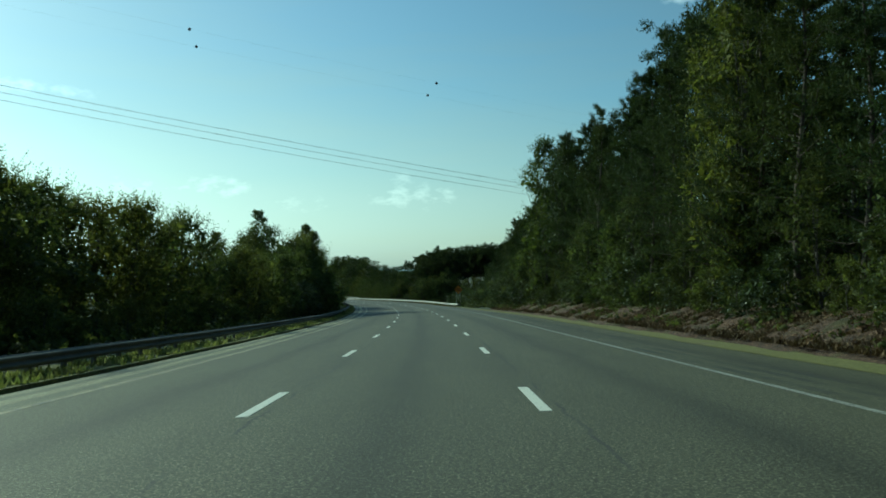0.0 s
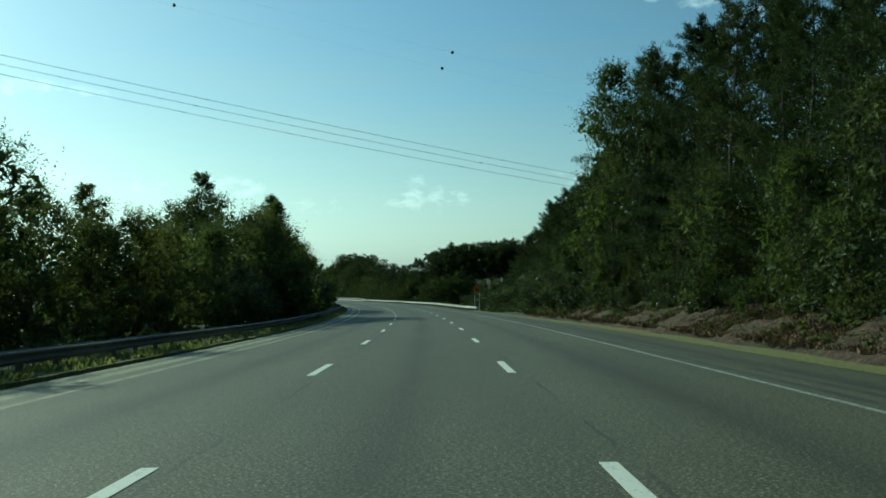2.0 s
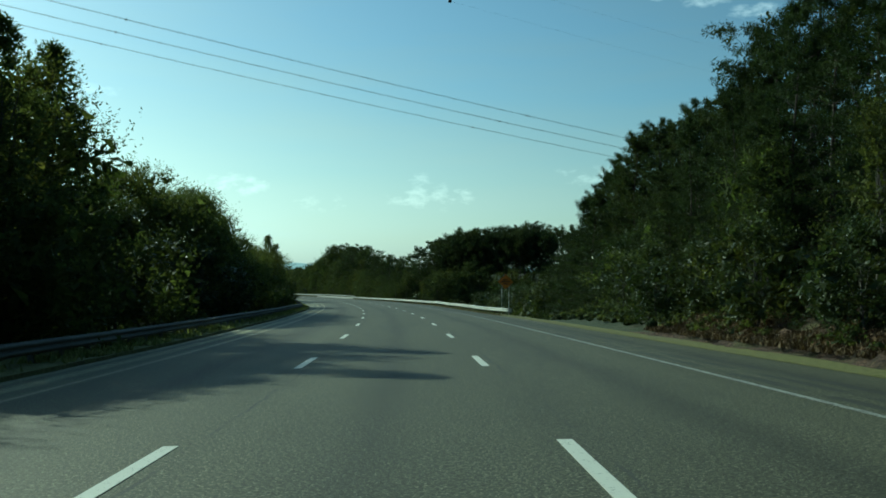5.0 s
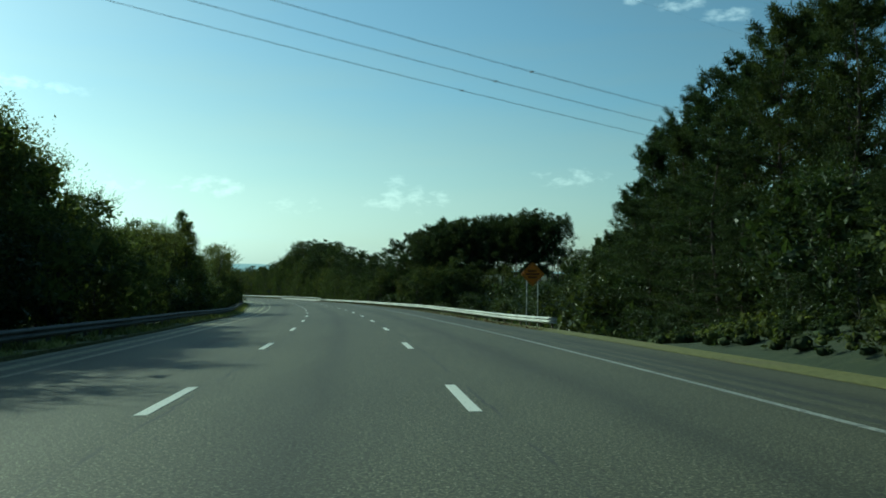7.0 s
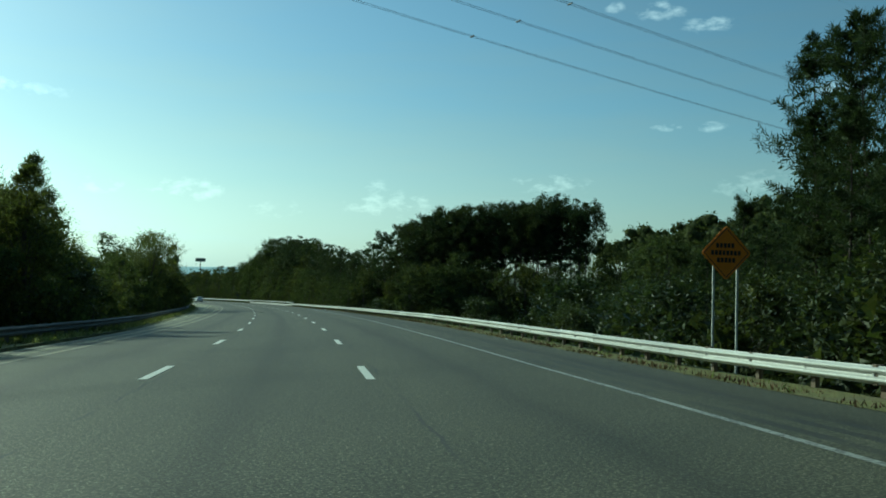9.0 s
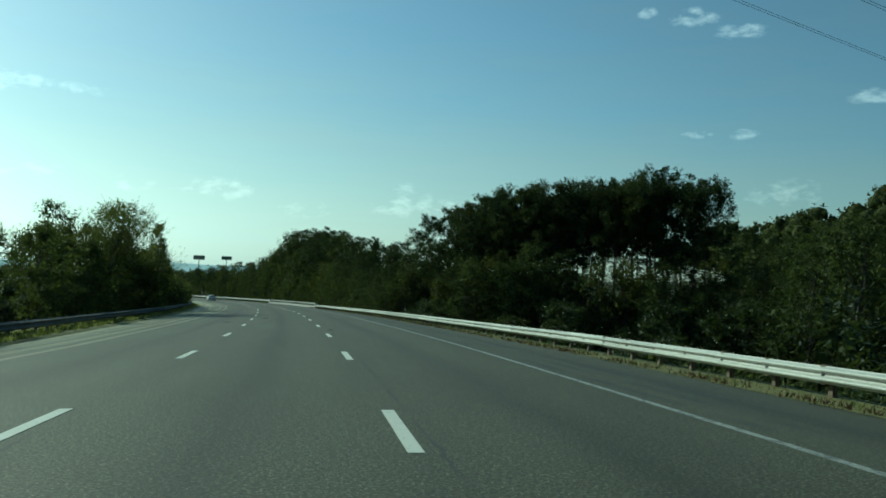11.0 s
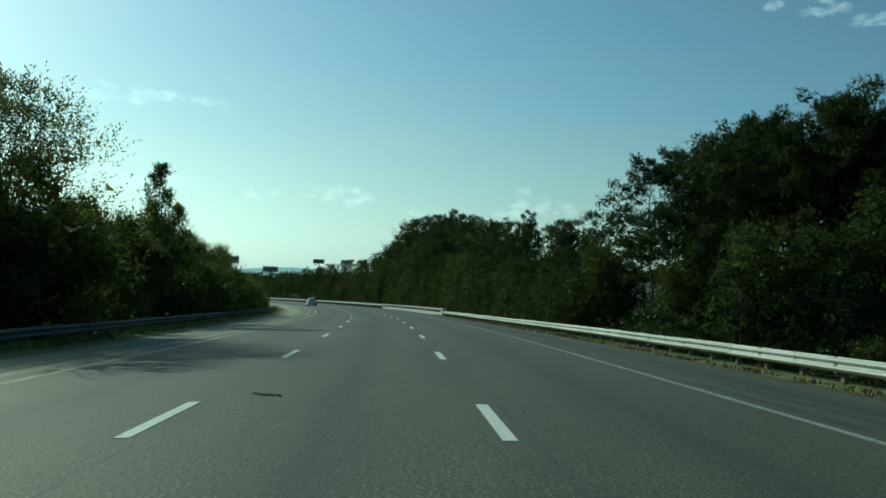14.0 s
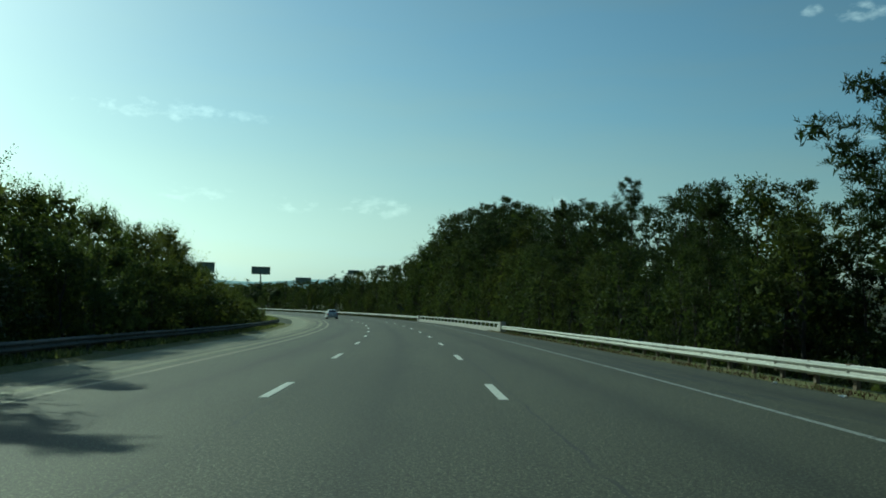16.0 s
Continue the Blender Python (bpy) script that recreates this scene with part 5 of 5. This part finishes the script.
def hull(y, half, low, high, round_=0.12):
    """One rounded cross-section of a car at y."""
    pts = []
    for cx, cz, a0 in ((half - round_, high - round_, 0), (-half + round_, high - round_, 90), (-half + round_, low + round_, 180), (half - round_, low + round_, 270)):
        for j in range(3):
            a = radians(a0 + 45 * j)
            pts.append((cx + round_ * math.cos(a), y, cz + round_ * math.sin(a)))
    return pts


def saloon(m, paint, label):
    """A saloon car, nose towards +y."""
    root = tagged(new("car"), label, "car", kind="thing")
    root.matrix_basis = m
    body = loft([hull(-2.3, 0.72, 0.42, 0.78), hull(-2.2, 0.84, 0.28, 0.98), hull(-1.6, 0.89, 0.22, 1.02), hull(-0.2, 0.9, 0.2, 0.98), hull(1.0, 0.9, 0.2, 0.95), hull(1.9, 0.86, 0.22, 0.8), hull(2.25, 0.72, 0.3, 0.66)])
    body = part("body", body.mesh("body", paint, True), root)
    cabin = loft([hull(-1.75, 0.66, 0.9, 1.02, 0.05), hull(-1.15, 0.64, 0.9, 1.4, 0.14), hull(-0.4, 0.64, 0.9, 1.47, 0.14), hull(0.3, 0.64, 0.9, 1.42, 0.14), hull(1.15, 0.66, 0.86, 0.98, 0.05)])
    part("roof", cabin.mesh("roof", paint, True), body)
    b = Build()
    b.v = [(-0.56, -1.73, 1.045), (0.56, -1.73, 1.045), (0.5, -1.235, 1.355), (-0.5, -1.235, 1.355)]
    b.f = [(0, 1, 2, 3)]
    part("rear_window", b.mesh("rear_window", CAR_GLASS), body, "dark sloping rear window")
    for k in (-1, 1):
        b = Build()
        b.v = [(k * 0.672, -1.2, 1.03), (k * 0.672, 0.75, 1.01), (k * 0.652, 0.25, 1.33), (k * 0.652, -0.95, 1.35)]
        b.f = [(0, 1, 2, 3) if k > 0 else (3, 2, 1, 0)]
        part("side_window", b.mesh("side_window", CAR_GLASS), body)
        part("tail_lamp", bevelled(Build().box(k * 0.74 - 0.13, k * 0.74 + 0.11, -2.33, -2.2, 0.7, 0.88).mesh("tail_lamp", RED_LAMP), 0.02, 1), body, "red tail lamp")
        part("mirror", bevelled(Build().box(k * 0.97 - 0.1, k * 0.97 + 0.1, 0.55, 0.68, 0.95, 1.08).mesh("mirror", paint), 0.03, 1), body)
        for y in (-1.35, 1.4):
            wheel = part("wheel", Build().tube([(k * 0.68, y, 0.32), (k * 0.88, y, 0.32)], [0.32, 0.32], 20).mesh("tyre", RUBBER), root)
            part("rim", Build().tube([(k * 0.86, y, 0.32), (k * 0.9, y, 0.32)], [0.2, 0.17], 14).mesh("rim", GALVANISED), wheel)
    part("bumper", bevelled(Build().box(-0.8, 0.8, -2.38, -2.2, 0.34, 0.56).mesh("bumper", paint), 0.04, 2), body)
    part("number_plate", Build().box(-0.16, 0.16, -2.395, -2.37, 0.6, 0.74).mesh("number_plate", LITTER_WHITE), body, "plain pale plate")
    return root


saloon(stand(391.0, -3.4, 0.01), CAR_PAINT, "silver saloon car driving away along the motorway")
for s, u in ((548.0, -41.0), (520.0, -38.0)):
    saloon(stand(s, u, 0.3, 180), CAR_WHITE, "white oncoming car on the opposite carriageway")

# ---- bare tree ----


def bare_tree(s, u, top):
    rng = np.random.default_rng(5)
    root = tagged(new("bare_tree"), "pale leafless tree standing among the pines", "tree", kind="thing")
    p = at(s, u)
    g = height_at(s, u)
    root.matrix_basis = Matrix.Translation((p.x, p.y, g))
    tall = p.z + top - g
    b = Build()
    trunk = limb(b, rng, (0, 0, -0.3), (0.02, 0.01, 1), tall * 0.62, 0.26, 0.12, 6, 8)
    part("trunk", b.mesh("trunk", BARK_PALE, True), root)
    for i in range(16):
        t = Build()
        k = rng.integers(2, 7)
        a = rng.uniform(0, 6.28)
        pts = limb(t, rng, trunk[k], (math.cos(a) * 0.6, math.sin(a) * 0.6, 1.0), tall * rng.uniform(0.22, 0.4), 0.1, 0.3, 5, 5)
        for _ in range(7):
            j = rng.integers(1, 6)
            a = rng.uniform(0, 6.28)
            sub = limb(t, rng, pts[j], (math.cos(a) * 0.7, math.sin(a) * 0.7, 0.9), tall * rng.uniform(0.07, 0.16), 0.045, 0.4, 3, 4)
            for _ in range(3):
                a = rng.uniform(0, 6.28)
                limb(t, rng, sub[rng.integers(1, 4)], (math.cos(a), math.sin(a), 0.8), tall * 0.06, 0.025, 0.4, 2, 3)
        part("branch", t.mesh("branch", BARK_PALE, True), root)
    return root


bare_tree(353.0, 20.0, 15.9)

# ---- small litter by the shoulder ----
for i, (s, u, k) in enumerate(((268.0, 8.6, 1.0), (271.5, 8.75, 0.8), (176.0, 8.7, 0.7), (166.0, 9.0, 1.2))):
    b = Build()
    n = 7
    b.v = [(0.09 * k * math.cos(j * 0.9) * (1 + 0.3 * math.sin(j * 5)), 0.07 * k * math.sin(j * 0.9), 0.02 + 0.025 * math.sin(j * 2.3)) for j in range(n)] + [(0, 0, 0.05)]
    b.f = [(j, (j + 1) % n, n) for j in range(n)] + [tuple(reversed(range(n)))]
    ob = new("litter", b.mesh("litter", LITTER_WHITE))
    ob.matrix_basis = stand(s, u, 0.0, 40 * i)
    tagged(ob, "crumpled scrap of white litter beside the shoulder", "litter", group="litter", kind="thing")
# tyre scraps; the last strip is black rubber put where a thin shadow lies
for s, u, spin, k in ((212.4, 2.15, 70, 0.3), (224.0, -3.0, 50, 0.8), (232.9, -1.06, 55, 0.9)):
    b = Build().sweep([(-0.04, 0.0), (-0.034, 0.016), (0.006, 0.026), (0.034, 0.014), (0.04, 0.0)], [pose(0.03 * math.sin(j * 1.7), (0.11 * j - 0.28) * k, 0, 0, 0, 14 * math.sin(j)) for j in range(6)], True)
    ob = new("tyre_scrap", b.mesh("tyre_scrap", RUBBER))
    ob.matrix_basis = stand(s, u, 0.002, spin)
    tagged(ob, "thin black strip on the lane, for tyre scraps and a shadow", "debris", group="tyre scraps", kind="thing")

# ---- lane markings, pieces of the road ----
for u, name, material in ((5.49, "edge_line", EDGE_PAINT), (-5.62, "edge_line", YELLOW_PAINT)):
    part(name, ribbon(name, (u - 0.065, u + 0.065), -44, 600, 2.0, material, 0.004), road, "worn white edge line" if u > 0 else "faded yellow edge line")
dash = Build()
dash.box(-0.075, 0.075, 0, 3.05, 0.0, 0.005)
dash = dash.mesh("lane_dash", WHITE_PAINT)
for u in (-1.83, 1.83):
    for k in range(-4, 46):
        s = float(np.interp(10.735 + 12.19 * k, RS, RY))
        part("lane_dash", dash, road, m=stand(s, u, 0.001))
